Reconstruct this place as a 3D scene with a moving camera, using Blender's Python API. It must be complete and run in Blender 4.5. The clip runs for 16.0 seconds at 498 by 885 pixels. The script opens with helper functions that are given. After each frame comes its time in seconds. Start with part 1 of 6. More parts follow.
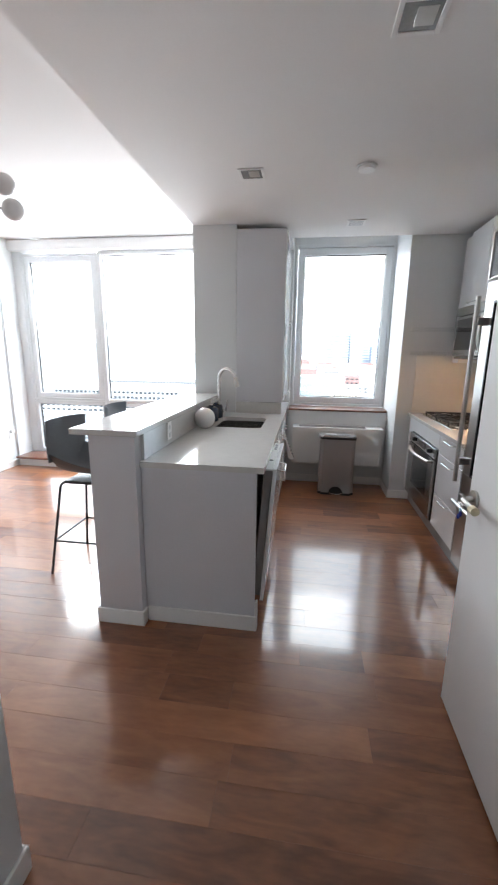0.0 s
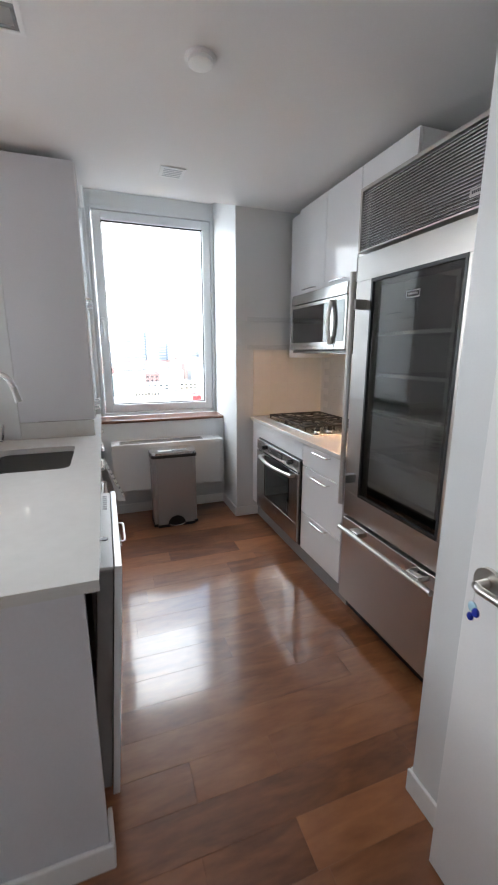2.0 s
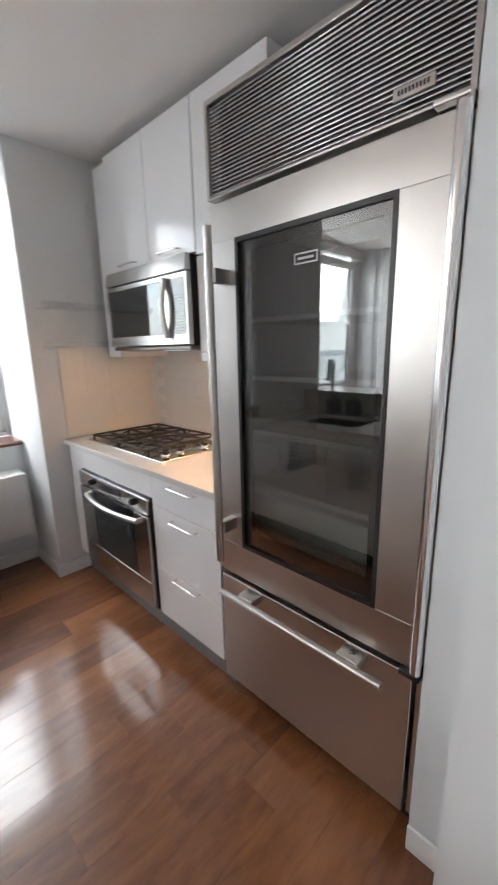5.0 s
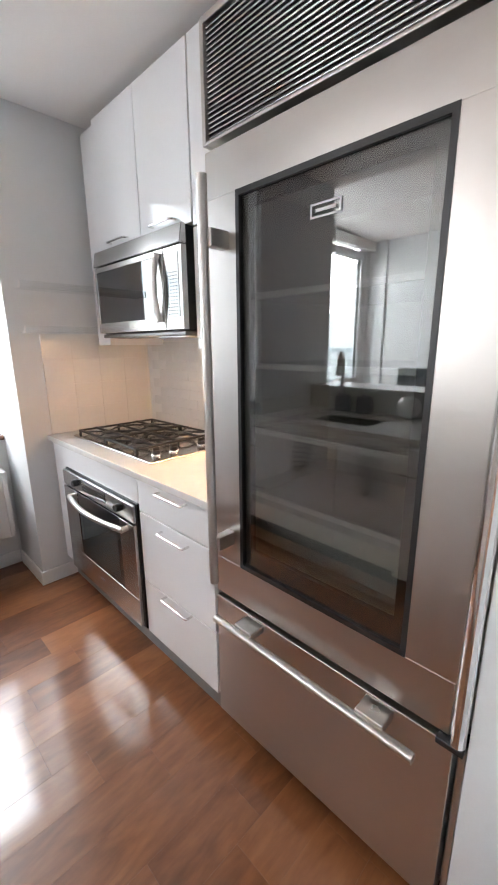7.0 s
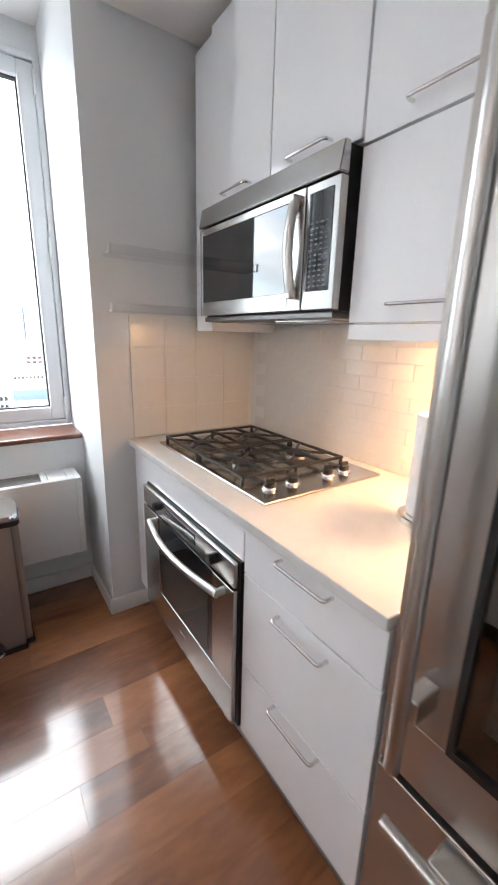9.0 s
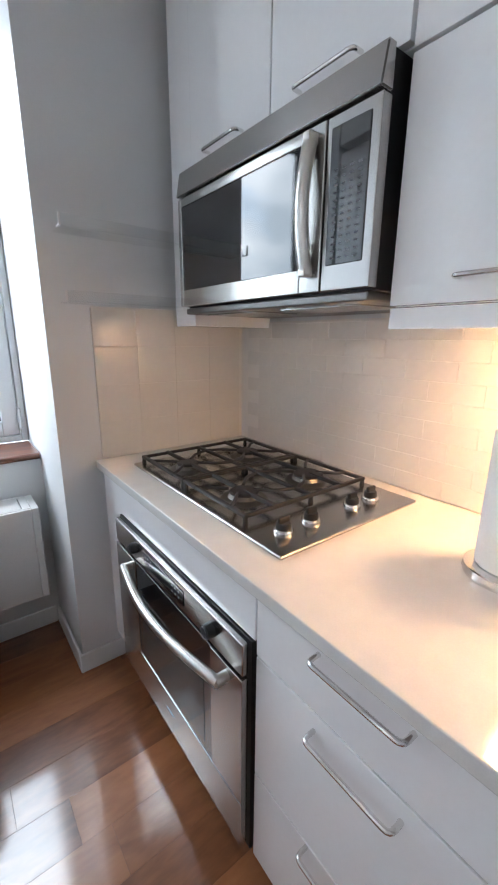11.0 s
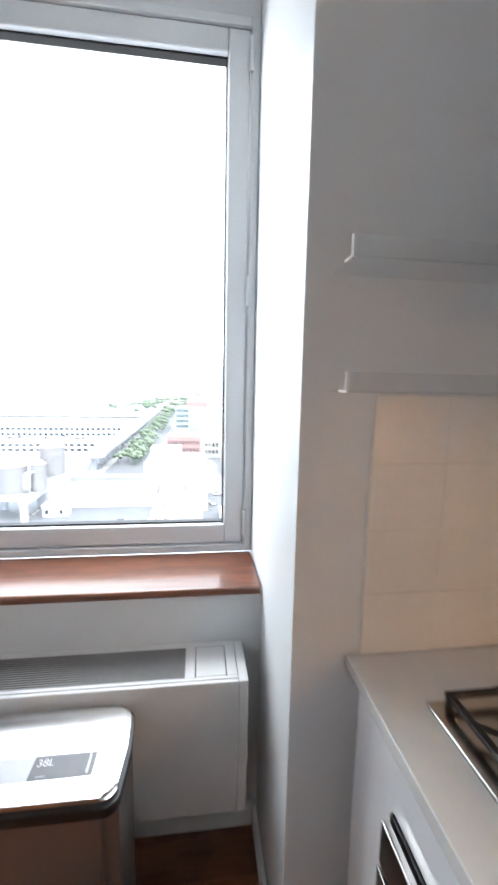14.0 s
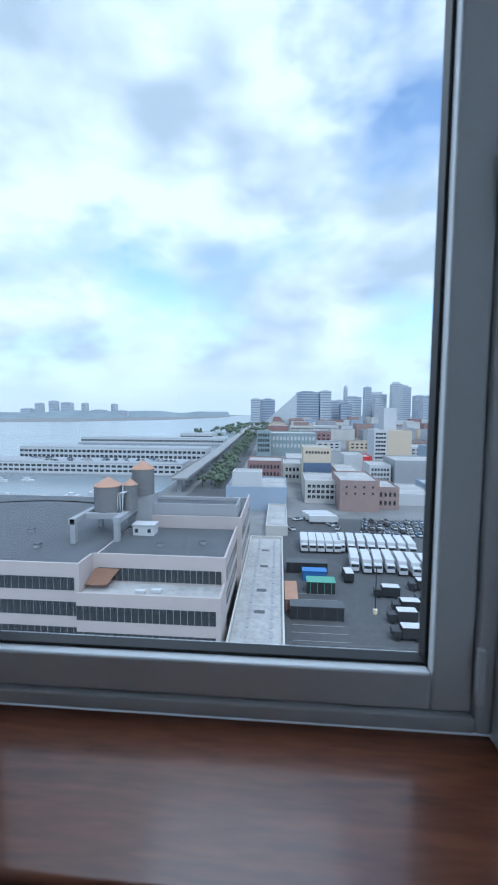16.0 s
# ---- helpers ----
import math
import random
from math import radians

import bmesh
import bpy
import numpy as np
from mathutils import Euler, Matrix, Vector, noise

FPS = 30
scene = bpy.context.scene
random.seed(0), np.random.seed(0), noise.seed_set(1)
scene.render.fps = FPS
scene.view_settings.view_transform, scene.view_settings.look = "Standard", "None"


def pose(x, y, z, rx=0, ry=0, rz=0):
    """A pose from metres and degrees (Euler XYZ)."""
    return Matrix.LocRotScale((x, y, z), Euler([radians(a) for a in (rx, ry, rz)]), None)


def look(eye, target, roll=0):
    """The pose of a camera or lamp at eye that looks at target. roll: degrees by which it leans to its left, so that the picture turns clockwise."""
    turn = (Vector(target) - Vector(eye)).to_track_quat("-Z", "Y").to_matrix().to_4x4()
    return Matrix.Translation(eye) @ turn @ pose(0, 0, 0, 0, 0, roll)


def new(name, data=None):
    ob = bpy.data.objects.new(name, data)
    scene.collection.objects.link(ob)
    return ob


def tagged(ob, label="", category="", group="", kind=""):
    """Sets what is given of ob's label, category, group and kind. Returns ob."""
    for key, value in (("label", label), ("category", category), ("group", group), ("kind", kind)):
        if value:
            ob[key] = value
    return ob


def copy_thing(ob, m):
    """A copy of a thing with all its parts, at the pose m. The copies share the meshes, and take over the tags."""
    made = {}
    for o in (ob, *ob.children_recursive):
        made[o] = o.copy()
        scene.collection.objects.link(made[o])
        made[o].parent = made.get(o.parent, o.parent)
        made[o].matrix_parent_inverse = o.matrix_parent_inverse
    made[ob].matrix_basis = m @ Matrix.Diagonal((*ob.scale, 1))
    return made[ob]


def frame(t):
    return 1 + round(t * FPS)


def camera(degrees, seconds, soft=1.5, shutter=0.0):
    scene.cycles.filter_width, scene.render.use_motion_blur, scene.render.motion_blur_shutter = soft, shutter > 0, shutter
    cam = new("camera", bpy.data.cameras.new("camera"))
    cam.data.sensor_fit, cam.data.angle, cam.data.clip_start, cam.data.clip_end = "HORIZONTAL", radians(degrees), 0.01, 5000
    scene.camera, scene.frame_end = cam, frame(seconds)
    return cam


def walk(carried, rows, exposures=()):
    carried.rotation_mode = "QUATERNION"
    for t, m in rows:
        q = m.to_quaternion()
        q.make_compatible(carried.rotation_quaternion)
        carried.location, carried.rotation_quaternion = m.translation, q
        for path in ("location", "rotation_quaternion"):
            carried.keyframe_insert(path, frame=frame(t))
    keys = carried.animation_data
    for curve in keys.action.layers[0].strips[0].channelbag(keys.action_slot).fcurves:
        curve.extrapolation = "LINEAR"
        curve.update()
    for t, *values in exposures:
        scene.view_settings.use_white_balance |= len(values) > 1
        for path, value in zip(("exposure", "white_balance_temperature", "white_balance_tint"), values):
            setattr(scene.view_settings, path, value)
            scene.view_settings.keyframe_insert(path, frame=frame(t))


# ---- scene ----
cam = camera(64.1, 16.0, soft=1.9, shutter=0.35)
PATH = [
    (0, (0.186, 0.181, 1.435), (-0.086, 2.113, 0.997), 0.8),
    (0.5, (0.089, 0.356, 1.429), (0.074, 2.305, 0.977), 0.3),
    (1, (0.083, 0.66, 1.409), (0.313, 2.593, 0.95), -0.1),
    (1.5, (0.084, 0.871, 1.409), (0.515, 2.768, 0.944), 0.0),
    (2, (0.05, 1.097, 1.418), (0.711, 2.932, 0.975), 0.1),
    (2.5, (0.025, 1.19, 1.428), (0.756, 3.003, 1.004), -0.0),
    (3, (0.015, 1.228, 1.432), (0.753, 3.032, 0.982), 0.4),
    (3.5, (0.027, 1.278, 1.411), (0.764, 3.069, 0.914), 0.4),
    (4, (0.151, 1.437, 1.4), (0.929, 3.214, 0.911), 0.6),
    (4.5, (0.27, 1.575, 1.409), (1.261, 3.252, 0.953), 1.1),
    (5, (0.289, 1.741, 1.412), (1.673, 3.11, 0.951), -1.2),
    (5.2, (0.283, 1.793, 1.42), (1.756, 3.065, 0.96), -1.8),
    (7.3, (0.466, 1.906, 1.369), (1.788, 3.322, 0.873), 0.0),
    (7.5, (0.469, 1.923, 1.379), (1.747, 3.372, 0.862), 0.6),
    (8, (0.531, 2.086, 1.352), (1.662, 3.646, 0.814), 3.0),
    (8.5, (0.588, 2.264, 1.369), (1.721, 3.815, 0.813), 2.2),
    (9, (0.646, 2.466, 1.36), (1.739, 4.059, 0.842), 1.5),
    (9.5, (0.692, 2.64, 1.36), (1.804, 4.228, 0.868), 1.2),
    (9.7, (0.72, 2.686, 1.348), (1.874, 4.248, 0.869), 0.8),
    (12, (0.799, 2.851, 1.327), (1.972, 4.345, 0.701), 1.8),
    (12.5, (0.817, 3.008, 1.302), (1.943, 4.479, 0.547), 3.9),
    (13, (0.808, 3.153, 1.316), (1.807, 4.778, 0.716), 2.5),
    (13.5, (0.824, 3.299, 1.35), (1.497, 5.132, 0.92), -0.0),
    (14, (0.877, 3.496, 1.445), (1.128, 5.461, 1.172), 1.1),
    (14.5, (0.89, 3.628, 1.437), (0.801, 5.623, 1.334), 0.2),
    (15, (0.84, 3.833, 1.429), (0.691, 5.826, 1.355), 0.7),
    (15.5, (0.755, 4.021, 1.42), (0.623, 6.012, 1.292), 0.6),
    (16, (0.696, 4.208, 1.405), (0.544, 6.196, 1.248), 0.4),
]
EXPOSURES = [(0.0, 3.1, 6600, 12), (3.5, 3.3, 6700, 12), (5.0, 3.4, 6850, 13), (7.5, 3.95, 6850, 14), (9.5, 3.5, 6600, 13), (11.8, 3.3, 6150, 11), (12.5, 3.4, 6250, 12), (13.8, 3.3, 6500, 13), (14.4, 2.9, 6600, 13), (14.55, 2.65, 6450, 12), (14.9, 1.75, 5700, 10), (15.3, 1.05, 5350, 8), (16.0, 0.72, 5350, 8)]
walk(cam, [(t, look(eye, target, roll)) for t, eye, target, roll in PATH], exposures=EXPOSURES)

# ---- world ----
# world, sun and large lights
world = bpy.data.worlds.new("sky")
scene.world = world
world.use_nodes = True
wn, wl = world.node_tree.nodes, world.node_tree.links
wn.clear()
w_out = wn.new("ShaderNodeOutputWorld")
w_bg = wn.new("ShaderNodeBackground")
w_sky = wn.new("ShaderNodeTexSky")
w_sky.sky_type, w_sky.sun_disc = "NISHITA", False
w_sky.sun_elevation, w_sky.sun_rotation = radians(52), radians(150)
w_co = wn.new("ShaderNodeTexCoord")
w_map = wn.new("ShaderNodeMapping")
w_map.inputs["Scale"].default_value = (1.0, 1.0, 1.9)
w_map.inputs["Location"].default_value = (3.15, 0.62, 0.24)
w_n = wn.new("ShaderNodeTexNoise")
w_n.inputs["Scale"].default_value, w_n.inputs["Detail"].default_value, w_n.inputs["Roughness"].default_value = 2.0, 9.0, 0.57
w_cover = wn.new("ShaderNodeValToRGB")
w_cover.color_ramp.elements[0].position, w_cover.color_ramp.elements[1].position = 0.35, 0.50
w_n2 = wn.new("ShaderNodeTexNoise")
w_n2.inputs["Scale"].default_value, w_n2.inputs["Detail"].default_value = 3.4, 5.0
w_tone = wn.new("ShaderNodeValToRGB")
w_tone.color_ramp.elements[0].position, w_tone.color_ramp.elements[0].color = 0.40, (3.7, 4.3, 4.8, 1)
w_tone.color_ramp.elements[1].position, w_tone.color_ramp.elements[1].color = 0.60, (6.7, 7.15, 7.5, 1)
w_boost = wn.new("ShaderNodeMix")
w_boost.data_type, w_boost.blend_type = "RGBA", "MULTIPLY"
w_boost.inputs["Factor"].default_value = 1.0
w_boost.inputs[7].default_value = (1.9, 1.8, 1.62, 1)
w_mix = wn.new("ShaderNodeMix")
w_mix.data_type = "RGBA"
wl.new(w_co.outputs["Generated"], w_map.inputs["Vector"])
wl.new(w_map.outputs["Vector"], w_n.inputs["Vector"])
wl.new(w_map.outputs["Vector"], w_n2.inputs["Vector"])
wl.new(w_n.outputs["Fac"], w_cover.inputs["Fac"])
wl.new(w_n2.outputs["Fac"], w_tone.inputs["Fac"])
wl.new(w_sky.outputs["Color"], w_boost.inputs[6])
wl.new(w_cover.outputs["Color"], w_mix.inputs["Factor"])
wl.new(w_boost.outputs[2], w_mix.inputs[6])
wl.new(w_tone.outputs["Color"], w_mix.inputs[7])
# the overcast brightens towards the zenith
w_sep, w_up, w_gain = wn.new("ShaderNodeSeparateXYZ"), wn.new("ShaderNodeMapRange"), wn.new("ShaderNodeVectorMath")
w_up.interpolation_type = "SMOOTHSTEP"
w_up.inputs["From Min"].default_value, w_up.inputs["From Max"].default_value = 0.68, 1.0
w_up.inputs["To Min"].default_value, w_up.inputs["To Max"].default_value = 1.0, 2.6
w_gain.operation = "MULTIPLY"
wl.new(w_co.outputs["Generated"], w_sep.inputs[0])
wl.new(w_sep.outputs["Z"], w_up.inputs["Value"])
# pale haze belt over the horizon
w_low, w_haze = wn.new("ShaderNodeMapRange"), wn.new("ShaderNodeMix")
w_low.interpolation_type = "SMOOTHSTEP"
w_low.inputs["From Min"].default_value, w_low.inputs["From Max"].default_value = 0.0, 0.20
w_low.inputs["To Min"].default_value, w_low.inputs["To Max"].default_value = 0.92, 0.0
w_haze.data_type = "RGBA"
w_haze.inputs[7].default_value = (4.7, 5.35, 5.8, 1)
wl.new(w_sep.outputs["Z"], w_low.inputs["Value"])
wl.new(w_low.outputs["Result"], w_haze.inputs["Factor"])
wl.new(w_mix.outputs[2], w_haze.inputs[6])
wl.new(w_haze.outputs[2], w_gain.inputs[0])
wl.new(w_up.outputs["Result"], w_gain.inputs[1])
wl.new(w_gain.outputs["Vector"], w_bg.inputs["Color"])
w_bg.inputs["Strength"].default_value = 0.10
wl.new(w_bg.outputs["Background"], w_out.inputs["Surface"])

sun = new("sun", bpy.data.lights.new("sun", "SUN"))
sun.data.energy, sun.data.angle, sun.data.color = 0.85, radians(14), (1.0, 0.96, 0.9)
sun.matrix_world = look((0, 0, 0), (-0.35, 0.62, -0.9))


glow = new("undercabinet_light", bpy.data.lights.new("undercabinet_light", "AREA"))
glow.data.shape, glow.data.size, glow.data.size_y = "RECTANGLE", 0.1, 0.06
glow.data.energy, glow.data.color = 0.27, (1.0, 0.50, 0.29)
glow.matrix_world = look((1.70, 2.95, 1.385), (1.70, 2.95, 0.9))

# skylight entering by the living room windows
skylight = new("living_window_skylight", bpy.data.lights.new("living_window_skylight", "AREA"))
skylight.data.shape, skylight.data.size, skylight.data.size_y = "RECTANGLE", 2.42, 1.2
skylight.data.energy, skylight.data.color = 31, (0.88, 0.95, 1.0)
skylight.matrix_world = look((-2.06, 5.5, 2.35), (0.2, 1.0, 0.6))
# skylight entering by the kitchen window
skylight2 = new("kitchen_window_skylight", bpy.data.lights.new("kitchen_window_skylight", "AREA"))
skylight2.data.shape, skylight2.data.size, skylight2.data.size_y = "RECTANGLE", 1.05, 1.7
skylight2.data.energy, skylight2.data.color = 4.5, (0.92, 0.97, 1.0)
skylight2.matrix_world = look((0.54, 5.75, 3.2), (0.54, 2.6, 0.5))

# ---- materials ----
def mat(name, color, rough=0.5, metal=0.0, vary=0.08, scale=6.0, fine=60.0, bump=0.05, stretch=(1, 1, 1), spec=0.5, coat=0.0, rvary=0.06):
    """A surface with variation at two scales, in metres."""
    m = bpy.data.materials.new(name)
    m.use_nodes = True
    n, l = m.node_tree.nodes, m.node_tree.links
    b = n["Principled BSDF"]
    b.inputs["Metallic"].default_value = metal
    b.inputs["Specular IOR Level"].default_value = spec
    b.inputs["Coat Weight"].default_value = coat
    b.inputs["Coat Roughness"].default_value = 0.06
    co, mp = n.new("ShaderNodeTexCoord"), n.new("ShaderNodeMapping")
    mp.inputs["Scale"].default_value = stretch
    big, small = n.new("ShaderNodeTexNoise"), n.new("ShaderNodeTexNoise")
    big.inputs["Scale"].default_value, big.inputs["Detail"].default_value = scale, 4
    small.inputs["Scale"].default_value, small.inputs["Detail"].default_value = fine, 3
    l.new(co.outputs["Object"], mp.inputs["Vector"])
    l.new(mp.outputs["Vector"], big.inputs["Vector"])
    l.new(mp.outputs["Vector"], small.inputs["Vector"])
    add = n.new("ShaderNodeMath")
    add.operation = "ADD"
    l.new(big.outputs["Fac"], add.inputs[0])
    l.new(small.outputs["Fac"], add.inputs[1])
    ramp = n.new("ShaderNodeMapRange")
    ramp.inputs["From Min"].default_value, ramp.inputs["From Max"].default_value = 0.6, 1.4
    ramp.inputs["To Min"].default_value, ramp.inputs["To Max"].default_value = 1 - vary, 1 + vary
    l.new(add.outputs[0], ramp.inputs["Value"])
    mul = n.new("ShaderNodeVectorMath")
    mul.operation = "MULTIPLY"
    mul.inputs[0].default_value = color[:3]
    l.new(ramp.outputs["Result"], mul.inputs[1])
    l.new(mul.outputs["Vector"], b.inputs["Base Color"])
    rr = n.new("ShaderNodeMapRange")
    rr.inputs["To Min"].default_value, rr.inputs["To Max"].default_value = max(rough - rvary, 0.02), rough + rvary
    l.new(big.outputs["Fac"], rr.inputs["Value"])
    l.new(rr.outputs["Result"], b.inputs["Roughness"])
    if bump:
        bp = n.new("ShaderNodeBump")
        bp.inputs["Strength"].default_value, bp.inputs["Distance"].default_value = bump, 0.002
        l.new(small.outputs["Fac"], bp.inputs["Height"])
        l.new(bp.outputs["Normal"], b.inputs["Normal"])
    return m


def wood(name, dark, light, rough, along=(1, 14, 14), per_piece=0.35, coat=0.0, relief=0.05, coat_rough=0.12, fine=0.35):
    """Stained wood with grain along one axis; each piece takes its own tone."""
    m = bpy.data.materials.new(name)
    m.use_nodes = True
    n, l = m.node_tree.nodes, m.node_tree.links
    b = n["Principled BSDF"]
    co, mp, info = n.new("ShaderNodeTexCoord"), n.new("ShaderNodeMapping"), n.new("ShaderNodeObjectInfo")
    geo = n.new("ShaderNodeNewGeometry")
    mp.inputs["Scale"].default_value = along
    rnd = n.new("ShaderNodeMath")
    rnd.operation = "ADD"
    l.new(info.outputs["Random"], rnd.inputs[0])
    l.new(geo.outputs["Random Per Island"], rnd.inputs[1])
    frac = n.new("ShaderNodeMath")
    frac.operation = "FRACT"
    l.new(rnd.outputs[0], frac.inputs[0])
    shift = n.new("ShaderNodeVectorMath")
    shift.operation = "SCALE"
    shift.inputs[0].default_value = (37, 91, 53)
    l.new(frac.outputs[0], shift.inputs["Scale"])
    l.new(shift.outputs["Vector"], mp.inputs["Location"])
    l.new(co.outputs["Object"], mp.inputs["Vector"])
    big, grain = n.new("ShaderNodeTexNoise"), n.new("ShaderNodeTexNoise")
    big.inputs["Scale"].default_value, big.inputs["Detail"].default_value, big.inputs["Distortion"].default_value = 1.6, 5, 1.2
    grain.inputs["Scale"].default_value, grain.inputs["Detail"].default_value = 9.0, 4
    l.new(mp.outputs["Vector"], big.inputs["Vector"])
    l.new(mp.outputs["Vector"], grain.inputs["Vector"])
    mix = n.new("ShaderNodeMix")
    mix.inputs["Factor"].default_value = fine
    l.new(big.outputs["Fac"], mix.inputs[2])
    l.new(grain.outputs["Fac"], mix.inputs[3])
    tone = n.new("ShaderNodeMapRange")
    tone.inputs["To Min"].default_value, tone.inputs["To Max"].default_value = -per_piece, per_piece
    l.new(frac.outputs[0], tone.inputs["Value"])
    s = n.new("ShaderNodeMath")
    s.operation = "ADD"
    l.new(mix.outputs[0], s.inputs[0])
    l.new(tone.outputs["Result"], s.inputs[1])
    r = n.new("ShaderNodeValToRGB")
    r.color_ramp.elements[0].position, r.color_ramp.elements[0].color = 0.22, (*dark, 1)
    r.color_ramp.elements[1].position, r.color_ramp.elements[1].color = 0.80, (*light, 1)
    l.new(s.outputs[0], r.inputs["Fac"])
    l.new(r.outputs["Color"], b.inputs["Base Color"])
    rr = n.new("ShaderNodeMapRange")
    rr.inputs["To Min"].default_value, rr.inputs["To Max"].default_value = rough - 0.05, rough + 0.07
    l.new(grain.outputs["Fac"], rr.inputs["Value"])
    l.new(rr.outputs["Result"], b.inputs["Roughness"])
    b.inputs["Coat Weight"].default_value, b.inputs["Coat Roughness"].default_value = coat, coat_rough
    bp = n.new("ShaderNodeBump")
    bp.inputs["Strength"].default_value, bp.inputs["Distance"].default_value = relief, 0.001
    l.new(mix.outputs[0], bp.inputs["Height"])
    l.new(bp.outputs["Normal"], b.inputs["Normal"])
    return m


def clear(name, tint, gloss, rough=0.01):
    """A thin pane: looks through, with a mirror gloss."""
    m = bpy.data.materials.new(name)
    m.use_nodes = True
    n, l = m.node_tree.nodes, m.node_tree.links
    n.clear()
    out, mix = n.new("ShaderNodeOutputMaterial"), n.new("ShaderNodeMixShader")
    t, g = n.new("ShaderNodeBsdfTransparent"), n.new("ShaderNodeBsdfGlossy")
    t.inputs["Color"].default_value = (*tint, 1)
    g.inputs["Roughness"].default_value = rough
    mix.inputs["Fac"].default_value = gloss
    l.new(t.outputs[0], mix.inputs[1])
    l.new(g.outputs[0], mix.inputs[2])
    l.new(mix.outputs[0], out.inputs["Surface"])
    return m


M_WALL = mat("wall_paint", (0.73, 0.745, 0.75), 0.42, vary=0.02, scale=1.5, fine=180, bump=0.08)
M_CEIL = mat("ceiling_paint", (0.84, 0.83, 0.82), 0.75, vary=0.02, scale=1.2, fine=150, bump=0.08)
M_TRIM = mat("trim_paint", (0.87, 0.87, 0.86), 0.35, vary=0.03, scale=4, fine=90, bump=0.04)
M_DOORP = mat("door_paint", (0.86, 0.86, 0.86), 0.4, vary=0.02, scale=2, fine=140, bump=0.06)
M_LACQ = mat("white_lacquer", (0.90, 0.905, 0.915), 0.14, vary=0.015, scale=3, fine=80, bump=0.01, coat=0.4)
M_PEN = mat("panel_paint", (0.70, 0.70, 0.73), 0.45, vary=0.03, scale=2, fine=120, bump=0.05)
M_QUARTZ = mat("quartz", (0.70, 0.69, 0.665), 0.10, vary=0.05, scale=25, fine=320, bump=0.0, rvary=0.03)
M_TILE = mat("tile_glaze", (0.76, 0.74, 0.70), 0.12, vary=0.03, scale=8, fine=50, bump=0.03)
M_GROUT = mat("grout", (0.76, 0.74, 0.70), 0.6, vary=0.05, fine=200)
M_STEEL = mat("brushed_steel", (0.55, 0.525, 0.50), 0.29, 1.0, vary=0.012, scale=3, fine=40, bump=0.0, stretch=(1, 1, 4), rvary=0.015)
M_STEELH = mat("brushed_steel_across", (0.50, 0.49, 0.475), 0.25, 1.0, vary=0.012, scale=3, fine=40, bump=0.0, stretch=(1, 1, 4), rvary=0.015)
M_BIN = mat("bin_steel", (0.40, 0.395, 0.40), 0.40, 1.0, vary=0.02, bump=0.0)
M_CHROME = mat("polished_steel", (0.74, 0.73, 0.72), 0.14, 1.0, vary=0.03, bump=0.0)
M_NICKEL = mat("satin_nickel", (0.58, 0.56, 0.53), 0.3, 1.0, vary=0.03, bump=0.0)
M_DARKM = mat("dark_metal", (0.05, 0.05, 0.055), 0.4, 0.6, vary=0.1)
M_BLACK = mat("black_plastic", (0.015, 0.015, 0.016), 0.35, vary=0.1)
M_BGLASS = mat("black_glass", (0.012, 0.014, 0.016), 0.03, vary=0.1, bump=0.0, rvary=0.01, spec=1.0, coat=0.4)
M_IRON = mat("cast_iron", (0.022, 0.022, 0.024), 0.5, vary=0.2, fine=220, bump=0.25)
M_VINYL = mat("window_vinyl", (0.72, 0.74, 0.75), 0.35, vary=0.03, scale=5, fine=120, bump=0.03)
M_BURN = mat("burner_alloy", (0.20, 0.19, 0.18), 0.4, 1.0, vary=0.1)
M_GRILLE = mat("grille_steel", (0.46, 0.45, 0.455), 0.22, 1.0, vary=0.02, bump=0.0)
M_UNDER = mat("hood_underside", (0.20, 0.195, 0.19), 0.4, 0.8, vary=0.1)
M_GASKET = mat("rubber_gasket", (0.012, 0.012, 0.012), 0.6)
M_RAD = mat("enamel", (0.72, 0.72, 0.71), 0.4, vary=0.03, scale=4, fine=160, bump=0.06)
M_SLAT = mat("grille_slat", (0.31, 0.305, 0.30), 0.4, 0.3, vary=0.08)
M_WHITE = mat("white_plastic", (0.80, 0.80, 0.79), 0.3, vary=0.02)
M_GLASS = clear("window_glass", (0.985, 0.995, 0.995), 0.03)
M_FGLASS = clear("tinted_door_glass", (0.56, 0.58, 0.56), 0.14)
M_ACRYL = clear("acrylic", (0.975, 0.98, 0.98), 0.045)
M_FLOOR = wood("oak_floor", (0.135, 0.043, 0.016), (0.40, 0.155, 0.061), 0.30, (1.8, 7, 7), 0.17, coat=1.0, relief=0.02, coat_rough=0.10, fine=0.30)
M_GAP = mat("floor_gap", (0.05, 0.02, 0.011), 0.6)
M_SILL = wood("sill_oak", (0.05, 0.013, 0.006), (0.27, 0.088, 0.037), 0.30, (1.6, 12, 12), 0.02, coat=0.8, relief=0.7, coat_rough=0.14, fine=0.5)
M_LEATH = mat("grey_leather", (0.12, 0.13, 0.14), 0.42, vary=0.15, scale=12, fine=260, bump=0.3)
M_FRINT = mat("fridge_liner", (0.62, 0.62, 0.60), 0.4, vary=0.04)
M_TOWEL = mat("towel_cloth", (0.72, 0.71, 0.69), 0.95, vary=0.06, fine=420, bump=0.5)
M_STRIPE = mat("towel_stripe", (0.30, 0.30, 0.31), 0.95, vary=0.06, fine=420, bump=0.5)
M_PAPER = mat("paper_roll", (0.84, 0.83, 0.81), 0.95, vary=0.04, fine=200, bump=0.3)
